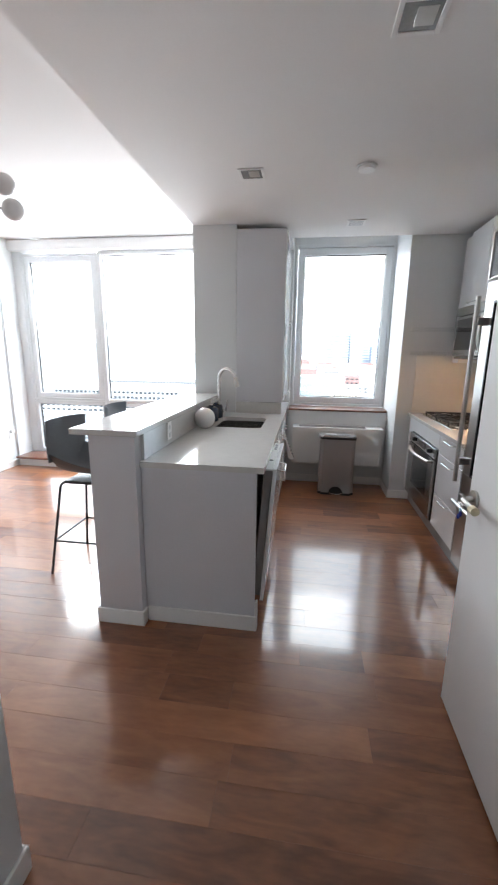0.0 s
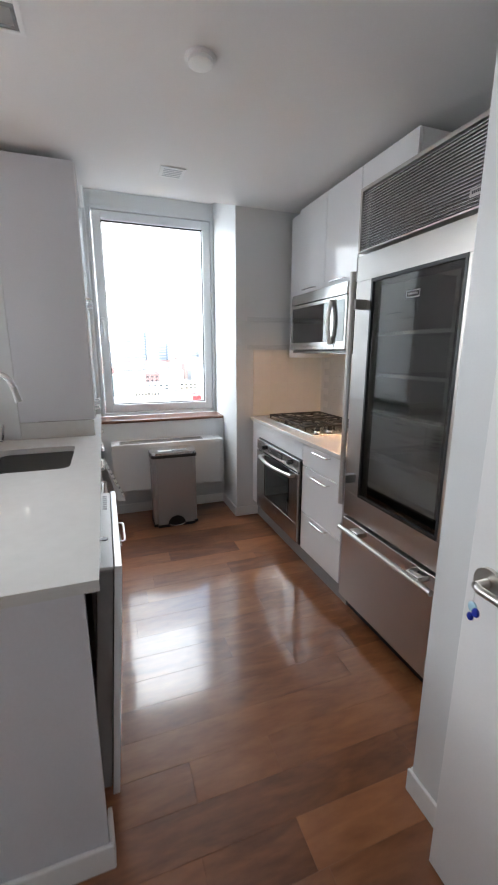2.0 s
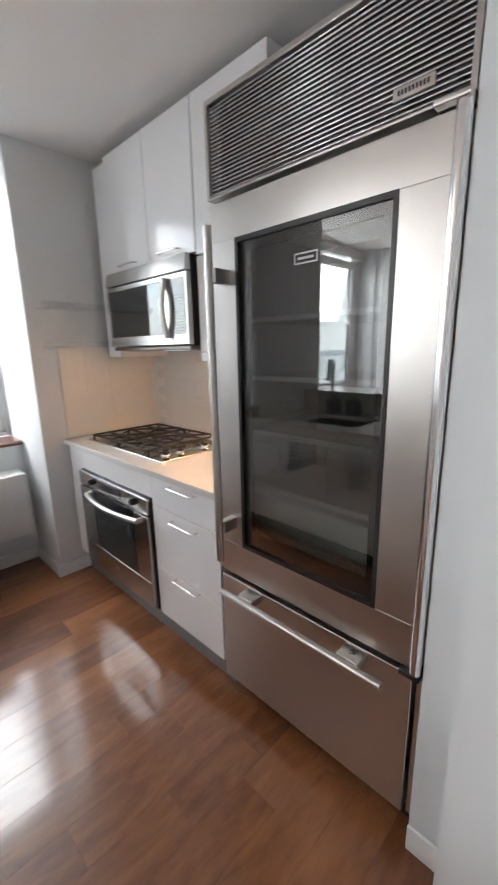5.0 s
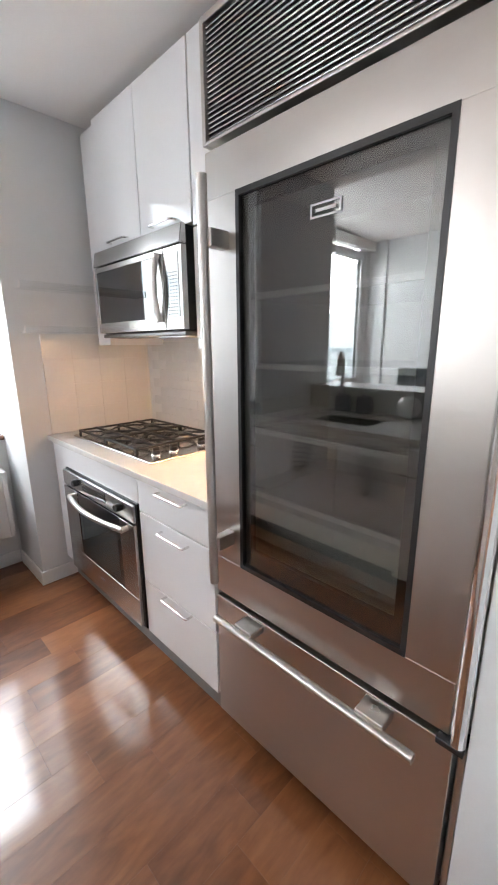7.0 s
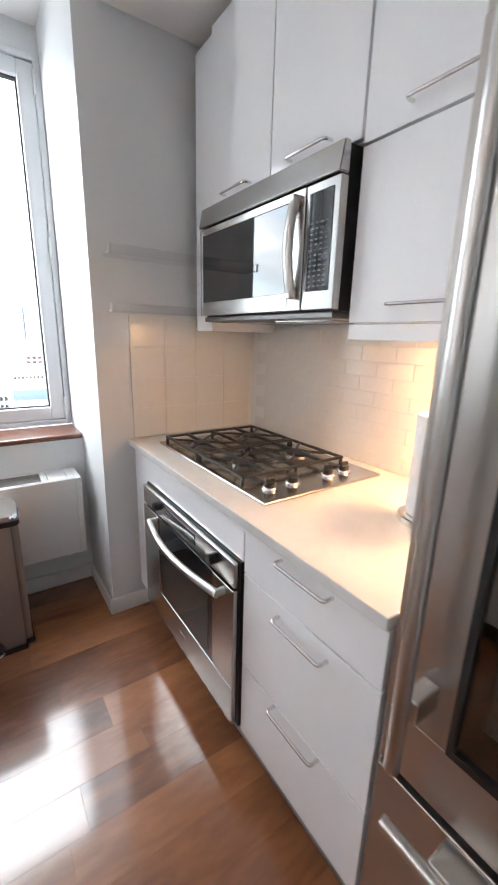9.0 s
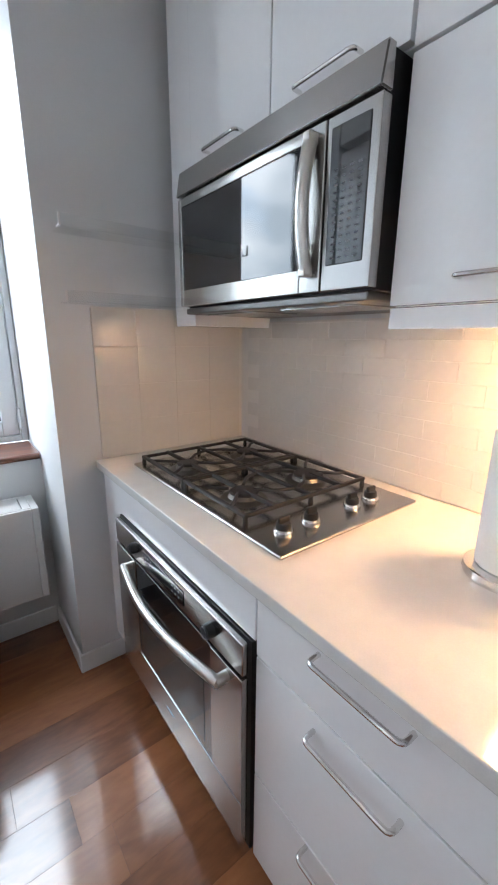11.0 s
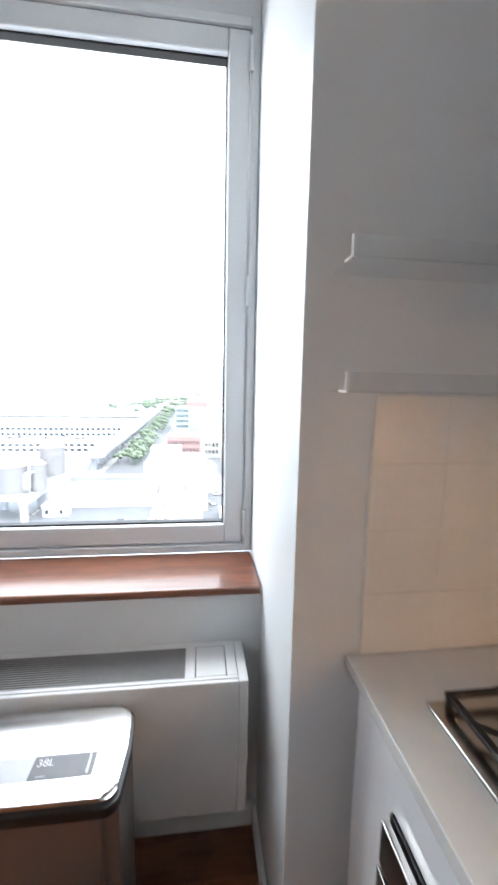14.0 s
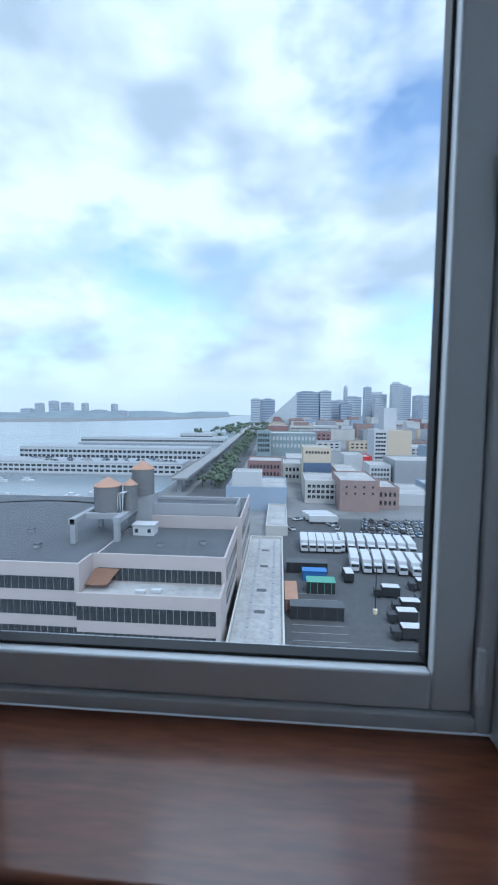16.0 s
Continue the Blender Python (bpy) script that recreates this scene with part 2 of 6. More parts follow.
M_BLUE = mat("blue_glaze", (0.035, 0.055, 0.09), 0.15, vary=0.1)
M_CREAM = mat("cream_rubber", (0.76, 0.68, 0.47), 0.6)
M_BEAD = mat("blue_bead", (0.02, 0.04, 0.35), 0.08)
M_BEADL = mat("pale_bead", (0.45, 0.68, 0.80), 0.1)
M_LABEL = mat("label_dark", (0.12, 0.12, 0.13), 0.3)
M_LABELL = mat("label_light", (0.55, 0.56, 0.57), 0.3)
M_OVWIN = mat("oven_window", (0.045, 0.05, 0.05), 0.05, vary=0.15, bump=0.0, rvary=0.02, spec=0.8)
M_FROST = mat("frosted_glass", (0.78, 0.77, 0.76), 0.3, vary=0.02)


def lamp_mat(name, color, power):
    m = bpy.data.materials.new(name)
    m.use_nodes = True
    b = m.node_tree.nodes["Principled BSDF"]
    b.inputs["Base Color"].default_value = (*color, 1)
    b.inputs["Emission Color"].default_value = (*color, 1)
    b.inputs["Emission Strength"].default_value = power
    return m


M_LED = lamp_mat("warm_led", (1.0, 0.6, 0.25), 18)


# ---- mesh helpers ----
def B():
    return bmesh.new()


def box(bm, x0, x1, y0, y1, z0, z1, bev=0.0, seg=2):
    m = Matrix.LocRotScale(((x0 + x1) / 2, (y0 + y1) / 2, (z0 + z1) / 2), None, (abs(x1 - x0), abs(y1 - y0), abs(z1 - z0)))
    vs = bmesh.ops.create_cube(bm, size=1, matrix=m)["verts"]
    if bev:
        es = list({e for v in vs for e in v.link_edges})
        bmesh.ops.bevel(bm, geom=es, offset=bev, segments=seg, affect="EDGES", profile=0.5)
    return bm


def cyl(bm, p0, p1, r, seg=20, r2=None):
    p0, p1 = Vector(p0), Vector(p1)
    d = p1 - p0
    m = Matrix.Translation((p0 + p1) / 2) @ d.to_track_quat("Z", "Y").to_matrix().to_4x4()
    bmesh.ops.create_cone(bm, cap_ends=True, segments=seg, radius1=r, radius2=r if r2 is None else r2, depth=d.length, matrix=m)
    return bm


def ball(bm, c, r, sx=1, sy=1, sz=1, u=24, v=14):
    bmesh.ops.create_uvsphere(bm, u_segments=u, v_segments=v, radius=r, matrix=Matrix.LocRotScale(c, None, (sx, sy, sz)))
    return bm


def rounded(pts, r, n=4):
    """A polyline with its inner corners rounded."""
    pts = [Vector(p) for p in pts]
    out = [pts[0]]
    for a, b, c in zip(pts, pts[1:], pts[2:]):
        d0, d1 = (a - b), (c - b)
        k = min(r, d0.length * 0.49, d1.length * 0.49)
        s, e = b + d0.normalized() * k, b + d1.normalized() * k
        for i in range(n + 1):
            t = i / n
            out.append((1 - t) ** 2 * s + 2 * t * (1 - t) * b + t * t * e)
    return out + [pts[-1]]


def tube(bm, pts, r, seg=10):
    """A round bar along a polyline."""
    pts = [Vector(p) for p in pts]
    rings = []
    up = None
    for i, p in enumerate(pts):
        d = (pts[min(i + 1, len(pts) - 1)] - pts[max(i - 1, 0)]).normalized()
        if up is None:
            up = d.orthogonal().normalized()
        up = (up - up.dot(d) * d).normalized()
        side = d.cross(up)
        rings.append([bm.verts.new(p + r * (math.cos(2 * math.pi * k / seg) * up + math.sin(2 * math.pi * k / seg) * side)) for k in range(seg)])
    for a, b in zip(rings, rings[1:]):
        for k in range(seg):
            bm.faces.new((a[k], a[(k + 1) % seg], b[(k + 1) % seg], b[k]))
    bm.faces.new(rings[0][::-1])
    bm.faces.new(rings[-1])
    return bm


def lathe(bm, c, prof, seg=28):
    """Turned about the upright axis through c; prof: radius and height."""
    rings = [[bm.verts.new((c[0] + r * math.cos(2 * math.pi * k / seg), c[1] + r * math.sin(2 * math.pi * k / seg), c[2] + z)) for k in range(seg)] for r, z in prof]
    for a, b in zip(rings, rings[1:]):
        for k in range(seg):
            bm.faces.new((a[k], a[(k + 1) % seg], b[(k + 1) % seg], b[k]))
    bm.faces.new(rings[0][::-1])
    bm.faces.new(rings[-1])
    return bm


def prism(bm, poly, z0, z1):
    """An upright prism over a plan polygon."""
    lo, hi = [bm.verts.new((x, y, z0)) for x, y in poly], [bm.verts.new((x, y, z1)) for x, y in poly]
    n = len(poly)
    for k in range(n):
        bm.faces.new((lo[k], lo[(k + 1) % n], hi[(k + 1) % n], hi[k]))
    bm.faces.new(lo[::-1])
    bm.faces.new(hi)
    return bm


def ring_box(bm, x0, x1, z0, z1, w, y0, y1, bev=0.0):
    """A rectangular frame in the x-z plane, w wide."""
    box(bm, x0, x0 + w, y0, y1, z0, z1, bev)
    box(bm, x1 - w, x1, y0, y1, z0, z1, bev)
    box(bm, x0 + w, x1 - w, y0, y1, z0, z0 + w, bev)
    box(bm, x0 + w, x1 - w, y0, y1, z1 - w, z1, bev)
    return bm


def smooth_mesh(name, bm, material, angle=50):
    """A mesh whose rounded edges shade softly while its flat faces stay flat (angle 0: flat shading)."""
    bmesh.ops.recalc_face_normals(bm, faces=bm.faces)
    bm.normal_update()
    me = bpy.data.meshes.new(name)
    normals = []
    if angle:
        low = math.cos(radians(angle))
        area = {f: f.calc_area() for f in bm.faces}
        for f in bm.faces:
            for lp in f.loops:
                n = Vector()
                for g in lp.vert.link_faces:
                    if g.normal.dot(f.normal) > low:
                        n += g.normal * area[g]
                normals.append(n.normalized() if n.length > 1e-12 else f.normal.copy())
    bm.to_mesh(me)
    bm.free()
    me.materials.append(material)
    if angle:
        me.polygons.foreach_set("use_smooth", [True] * len(me.polygons))
        me.normals_split_custom_set(normals)
    return me


def solo(name, bm, material, label="", category="", group="", kind=""):
    """A thing of one mesh."""
    return tagged(new(name, smooth_mesh(name, bm, material)), label, category, group, kind)


def thing(name, at, label, category, group="", kind=""):
    e = new(name)
    e.empty_display_size = 0.1
    e.location = at
    return tagged(e, label, category, group, kind)


def part(name, bm, material, parent, label=""):
    ob = new(name, smooth_mesh(name, bm, material))
    ob.parent = parent
    if parent.type == "EMPTY":
        ob.location = -parent.location
    if label:
        ob["label"] = label
    return ob


def turned(bm, about, axis, degrees):
    bmesh.ops.rotate(bm, verts=bm.verts, cent=about, matrix=Matrix.Rotation(radians(degrees), 3, axis))
    return bm


def wire_pull(bm, a, b, out, r=0.0045):
    """A bent wire handle between two points, standing off by the vector out."""
    a, b, out = Vector(a), Vector(b), Vector(out)
    return tube(bm, rounded([a, a + out, b + out, b], 0.012), r, 10)

# ---- structure ----
CEIL, HIGH = 2.49, 2.70          # kitchen soffit and main ceiling
XL, XR = -3.42, 1.87             # living room's far wall, kitchen's back wall
YW, YB = 4.635, -1.9             # wall under the windows, wall behind


def wall(name, *spans, material=None, label="pale grey painted plaster wall"):
    bm = B()
    for s in spans:
        box(bm, *s)
    return solo(name, bm, material or M_WALL, label, "wall", "", "structure")


# window wall with its two openings
wall("wall_north", (XL - 0.2, XL + 0.03, YW, 5.08, -0.3, HIGH + 0.1), (-0.83, 0.0, 4.70, 5.08, -0.3, HIGH + 0.1), (0.0, 1.07, YW, 5.08, -0.3, 0.82),
     (0.0, 1.07, 4.90, 5.08, 2.588, HIGH + 0.1), (0.0, 0.0115, 4.90, 5.08, 0.82, 2.588), (XL + 0.03, -0.83, YW, 5.08, -0.3, 0.12), (XL + 0.03, -0.83, 4.90, 5.08, 2.665, HIGH + 0.1))
wall("wall_column_east", (1.07, XR + 0.2, 4.24, 5.08, -0.3, HIGH + 0.1))
wall("wall_column_sink", (-0.83, -0.45, 3.78, 4.70, -0.3, HIGH + 0.1), label="pale grey painted column beside the sink")
wall("wall_east", (XR, XR + 0.2, YB, 4.24, -0.3, HIGH + 0.1))
wall("wall_pier", (0.905, XR, 1.0, 1.885, -0.3, HIGH + 0.1), label="pale grey wall end beside the refrigerator")
wall("wall_fridge_side", (1.20, XR - 0.002, 1.887, 2.033, -0.3, CEIL - 0.003), label="pale grey narrow wall beside the refrigerator")
wall("wall_entry_east", (0.905, XR, YB, 1.0, -0.3, HIGH + 0.1))
wall("wall_entry_west", (-0.72, -0.535, YB, 0.915, -0.3, HIGH + 0.1), label="pale grey hallway wall end")
wall("wall_west", (XL - 0.2, XL, YB, YW, -0.3, HIGH + 0.1))
wall("wall_south", (XL - 0.2, XR + 0.2, YB - 0.2, YB, -0.3, HIGH + 0.1))
wall("wall_fridge_back", (1.83, XR - 0.004, 2.035, 2.80, 2.14, CEIL - 0.004))

bm = B()
box(bm, -0.83, XR - 0.003, YB, 4.236, CEIL, HIGH)
box(bm, -0.446, -0.003, 4.236, 4.69, CEIL, HIGH)
box(bm, XL - 0.2, XR + 0.2, YB - 0.2, 5.08, HIGH + 0.001, HIGH + 0.2)
solo("ceiling", bm, M_CEIL, "flat white painted ceiling with a lowered kitchen part", "ceiling", "", "structure")

bm = B()
for s in ((1.055, 1.067, 4.24, 4.62), (1.055, 1.30, 4.228, 4.24), (0.0, 1.055, 4.623, 4.635), (0.893, 0.905, 1.0, 1.897), (0.905, 1.188, 1.885, 1.897), (1.188, 1.2, 1.897, 2.034),
          (XL, XL + 0.012, -1.0, YW), (XL + 0.03, -0.85, 4.623, 4.635), (-0.535, -0.523, YB, 0.927), (-0.732, -0.535, 0.915, 0.927)):
    box(bm, *s, 0.0, 0.085, 0.004)
solo("baseboard", bm, M_TRIM, "white painted wooden baseboard", "baseboard", "", "structure")


# ---- windows ----
def pane_window(name, x0, x1, z0, z1, sash, label, handle_left=True):
    """A tilt window: fixed frame, sash, gasket, pane, handle."""
    w = thing(name, ((x0 + x1) / 2, 4.9, z0), label, "window", "", "structure")
    fr = 0.028
    f = part("window_frame", ring_box(B(), x0, x1, z0, z1, fr, 4.885, 4.965, 0.004), M_VINYL, w)
    a, b, c, d = x0 + fr + 0.004, x1 - fr - 0.004, z0 + fr + 0.004, z1 - fr - 0.004
    bm = B()
    ring_box(bm, a, b, c, d, sash, 4.893, 4.962, 0.006)
    s = part("sash", bm, M_VINYL, w)
    g0, g1, g2, g3 = a + sash - 0.004, b - sash + 0.004, c + sash - 0.004, d - sash + 0.004
    part("gasket", ring_box(B(), g0, g1, g2, g3, 0.0105, 4.915, 4.945), M_GASKET, s)
    p = part("pane", box(B(), g0 + 0.004, g1 - 0.004, 4.928, 4.934, g2 + 0.004, g3 - 0.004), M_GLASS, s)
    p.visible_shadow = False
    hx = a + sash * 0.42 if handle_left else b - sash * 0.42
    bm = B()
    zc = z0 + (z1 - z0) * 0.475
    box(bm, hx - 0.014, hx + 0.014, 4.880, 4.893, zc - 0.035, zc + 0.035, 0.004)
    tube(bm, rounded([(hx, 4.885, zc), (hx, 4.845, zc), (hx + 0.004, 4.842, zc - 0.12)], 0.014), 0.0085, 10)
    part("handle", bm, M_VINYL, w)
    bm = B()
    for zz in (z0 + 0.06, (z0 + z1) / 2, z1 - 0.16):
        hx2 = b + 0.004 if handle_left else a - 0.004
        box(bm, hx2 - 0.007, hx2 + 0.007, 4.872, 4.886, zz, zz + 0.10, 0.004)
    part("hinge", bm, M_VINYL, w)
    return w


pane_window("window_1", 0.012, 1.069, 0.848, 2.585, 0.069, "tall white vinyl kitchen window with a clear pane, closed")
pane_window("window_2", -3.282, -2.308, 0.815, 2.557, 0.06, "white vinyl living room sash window, closed", False)


def fixed_window(name, x0, x1, z0, z1, w_, label):
    w = thing(name, ((x0 + x1) / 2, 4.9, z0), label, "window", "", "structure")
    part("window_frame", ring_box(B(), x0, x1, z0, z1, w_, 4.885, 4.965, 0.005), M_VINYL, w)
    part("gasket", ring_box(B(), x0 + w_ - 0.002, x1 - w_ + 0.002, z0 + w_ - 0.002, z1 - w_ + 0.002, 0.009, 4.915, 4.945), M_GASKET, w)
    p = part("pane", box(B(), x0 + w_, x1 - w_, 4.928, 4.934, z0 + w_, z1 - w_), M_GLASS, w)
    p.visible_shadow = False
    return w


fixed_window("window_3", -2.305, -0.835, 0.80, 2.575, 0.045, "wide fixed living room window pane")
fixed_window("window_4", -3.282, -2.308, 0.13, 0.812, 0.05, "low fixed living room window pane")
fixed_window("window_5", -2.305, -0.835, 0.13, 0.797, 0.045, "low fixed living room window pane")
solo("window_post", box(B(), XL + 0.032, -3.285, 4.88, 4.97, 0.13, 2.665, 0.005), M_VINYL, "white vinyl post beside the living room windows", "window frame", "", "structure")
bm = box(B(), XL + 0.034, -0.835, 4.80, 4.97, 2.578, 2.69, 0.004)
solo("roller_shade_box", bm, M_TRIM, "white shade pocket above the living room windows", "shade box", "", "structure")

# sills
bm = box(B(), 0.002, 1.064, 4.616, 4.884, 0.8205, 0.847, 0.0)
es = [e for e in bm.edges if all(v.co.y < 4.62 for v in e.verts) and abs(e.verts[0].co.x - e.verts[1].co.x) > 0.5]
bmesh.ops.bevel(bm, geom=es, offset=0.013, segments=4, affect="EDGES", profile=0.5)
solo("window_sill", bm, M_SILL, "varnished reddish oak window sill under the kitchen window", "window sill", "", "structure")
solo("window_sill_low", box(B(), XL + 0.034, -0.84, 4.56, 4.884, 0.10, 0.128, 0.008), M_SILL, "low reddish oak sill under the living room windows", "window sill", "", "structure")


# ---- entry door ----
door = thing("door_1", (0.845, 0.85, 0.0), "open white painted entry door with a lever handle", "door", "", "structure")
bm = box(B(), 0.815, 0.858, 0.85, 1.712, 0.012, 2.08, 0.003)
slab = part("door_leaf", bm, M_DOORP, door)
bm = B()
cyl(bm, (0.815, 1.655, 0.925), (0.805, 1.655, 0.925), 0.034, 28)
cyl(bm, (0.806, 1.655, 0.925), (0.772, 1.655, 0.925), 0.0105, 16)
tube(bm, rounded([(0.80, 1.652, 0.925), (0.768, 1.652, 0.925), (0.765, 1.535, 0.925)], 0.022, 6), 0.0095, 14)
lever = part("door_handle", bm, M_NICKEL, door, "brushed nickel lever handle")
part("bumper", cyl(B(), (0.765, 1.556, 0.925), (0.765, 1.526, 0.925), 0.0145, 20), M_CREAM, lever, "cream rubber bumper on the lever's end")
bm = B()
ball(bm, (0.768, 1.652, 0.878), 0.011, 0.45, 1, 1.15)
charm = part("charm", bm, M_BEADL, lever, "pale and dark blue glass charm hanging on a thread")
bm = B()
ball(bm, (0.764, 1.640, 0.872), 0.009, 0.6, 1, 1.2)
ball(bm, (0.762, 1.650, 0.858), 0.008, 0.6, 1, 1.2)
part("charm_beads", bm, M_BEAD, lever)
part("thread", tube(B(), [(0.766, 1.650, 0.936), (0.766, 1.651, 0.908), (0.768, 1.652, 0.886)], 0.0012, 6), M_WHITE, lever)
part("hinge", box(B(), 0.853, 0.868, 0.846, 0.862, 0.9, 1.0, 0.002), M_NICKEL, door)
bm = B()
box(bm, 0.862, 0.904, 0.835, 0.85, 0, 2.1)
solo("door_jamb", bm, M_TRIM, "white door jamb", "door frame", "", "structure")


# ---- right run: base cabinets, counter ----
FX = 1.20       # front faces


def pull_front(name, y0, y1, z0, z1, body, pull_z, length=0.168):
    f = part(name, box(B(), FX, FX + 0.019, y0 + 0.0015, y1 - 0.0015, z0 + 0.0015, z1 - 0.0015, 0.0015), M_LACQ, body)
    c = (y0 + y1) / 2 - 0.012
    part("handle", wire_pull(B(), (FX, c - length / 2, pull_z), (FX, c + length / 2, pull_z), (-0.028, 0, 0)), M_CHROME, f, "bent steel wire pull")
    return f


cab = thing("drawer_cabinet", (1.5, 3.05, 0), "white lacquer base cabinet with three drawers", "cabinet")
part("body", box(B(), FX + 0.021, XR - 0.004, 2.812, 3.290, 0.15, 0.860), M_LACQ, cab)
pull_front("drawer", 2.812, 3.282, 0.718, 0.856, cab, 0.840)
pull_front("drawer", 2.812, 3.282, 0.406, 0.716, cab, 0.681)
pull_front("drawer", 2.812, 3.282, 0.150, 0.404, cab, 0.398)
part("toe_kick", box(B(), 1.262, 1.28, 2.812, 3.290, 0.0, 0.15), M_SLAT, cab)

cab = thing("oven_cabinet", (1.5, 3.76, 0), "white lacquer base cabinet housing the built-in oven", "cabinet")
part("filler_panel", box(B(), FX + 0.004, FX + 0.022, 4.040, 4.20, 0.155, 0.858, 0.0015), M_LACQ, cab)
part("top_panel", box(B(), FX, FX + 0.019, 3.285, 4.037, 0.748, 0.856, 0.0015), M_LACQ, cab)
part("body", box(B(), FX + 0.023, XR - 0.004, 3.293, 4.236, 0.15, 0.154), M_LACQ, cab)
part("side_panel", box(B(), FX + 0.023, XR - 0.004, 4.15, 4.236, 0.155, 0.860), M_LACQ, cab)
part("toe_kick", box(B(), 1.262, 1.28, 3.293, 4.225, 0.0, 0.15), M_SLAT, cab)

oven = thing("built_in_oven", (1.4, 3.68, 0.157), "stainless built-in wall oven with a curved bar handle", "oven")
part("body", box(B(), FX + 0.02, 1.78, 3.31, 4.01, 0.172, 0.735), M_DARKM, oven)
part("trim", box(B(), FX - 0.004, FX + 0.018, 3.288, 4.035, 0.157, 0.745, 0.002), M_BLACK, oven)
cp = part("control_panel", box(B(), FX - 0.022, FX - 0.006, 3.298, 4.031, 0.660, 0.739, 0.003), M_STEELH, oven)
part("display", box(B(), FX - 0.0245, FX - 0.0225, 3.545, 3.790, 0.680, 0.722, 0.001), M_BGLASS, cp)
for y0 in (3.565, 3.735):
    bm = B()
    for k in range(6):
        y1, z1 = y0 + 0.018 * (k % 3), 0.692 + 0.016 * (k // 3)
        box(bm, FX - 0.0255, FX - 0.0248, y1, y1 + 0.006, z1, z1 + 0.005)
    part("display_legend", bm, M_LABELL, cp)
for ky in (3.415, 3.862):
    bm = cyl(B(), (FX - 0.022, ky, 0.701), (FX - 0.044, ky, 0.701), 0.018, 24, 0.0165)
    bmesh.ops.bevel(bm, geom=[e for e in bm.edges if all(v.co.x < FX - 0.043 for v in e.verts)], offset=0.003, segments=2, affect="EDGES")
    part("knob", bm, M_BLACK, cp, "black round control knob")
dx0, dx1 = FX - 0.024, FX - 0.006
bm = B()
box(bm, dx0, dx1, 3.298, 3.422, 0.304, 0.651, 0.002)
box(bm, dx0, dx1, 3.868, 4.031, 0.304, 0.651, 0.002)
box(bm, dx0, dx1, 3.298, 4.031, 0.172, 0.304, 0.002)
od = part("door", bm, M_STEELH, oven)
part("glass", box(B(), dx0 + 0.003, dx1 - 0.002, 3.423, 3.867, 0.3045, 0.651, 0.001), M_BGLASS, od)
part("inner_window", box(B(), dx0 + 0.0022, dx0 + 0.003, 3.458, 3.836, 0.328, 0.545, 0.0003), M_OVWIN, od, "grey see-through window of the oven door")
part("name_mark", box(B(), dx0 - 0.0004, dx0 + 0.001, 3.635, 3.675, 0.246, 0.252), M_LABEL, od)
bm = B()
tube(bm, [(FX - 0.050 - 0.034 * math.sin(math.pi * k / 14), 3.345 + 0.555 * k / 14, 0.626) for k in range(15)], 0.0125, 14)
for hy in (3.352, 3.893):
    cyl(bm, (FX - 0.022, hy, 0.626), (FX - 0.055, hy, 0.626), 0.0125, 14)
part("handle", bm, M_NICKEL, od, "bowed brushed steel oven handle")

bm = B()
box(bm, 1.187, XR - 0.003, 2.812, 4.236, 0.861, 0.89, 0.003)
solo("worktop", bm, M_QUARTZ, "pale cream quartz worktop with a slim edge", "worktop")

# cooktop
ck = thing("gas_cooktop", (1.53, 3.69, 0.88), "stainless gas cooktop with four burners and black iron grates", "cooktop")
bm = box(B(), 1.278, 1.790, 3.302, 4.088, 0.8805, 0.890, 0.004)
part("tray", bm, M_STEELH, ck)
BURN = [(1.405, 3.60, 0.040), (1.66, 3.60, 0.046), (1.405, 3.92, 0.036), (1.66, 3.92, 0.040)]
for bx_, by_, br_ in BURN:
    lathe_bm = lathe(B(), (bx_, by_, 0.89), [(br_ + 0.028, 0.0), (br_ + 0.02, 0.006), (br_ + 0.006, 0.006), (br_, 0.016)])
    bu = part("burner", lathe_bm, M_BURN, ck)
    part("burner_cap", lathe(B(), (bx_, by_, 0.906), [(br_, 0), (br_ + 0.002, 0.004), (br_ - 0.004, 0.009)]), M_IRON, bu)
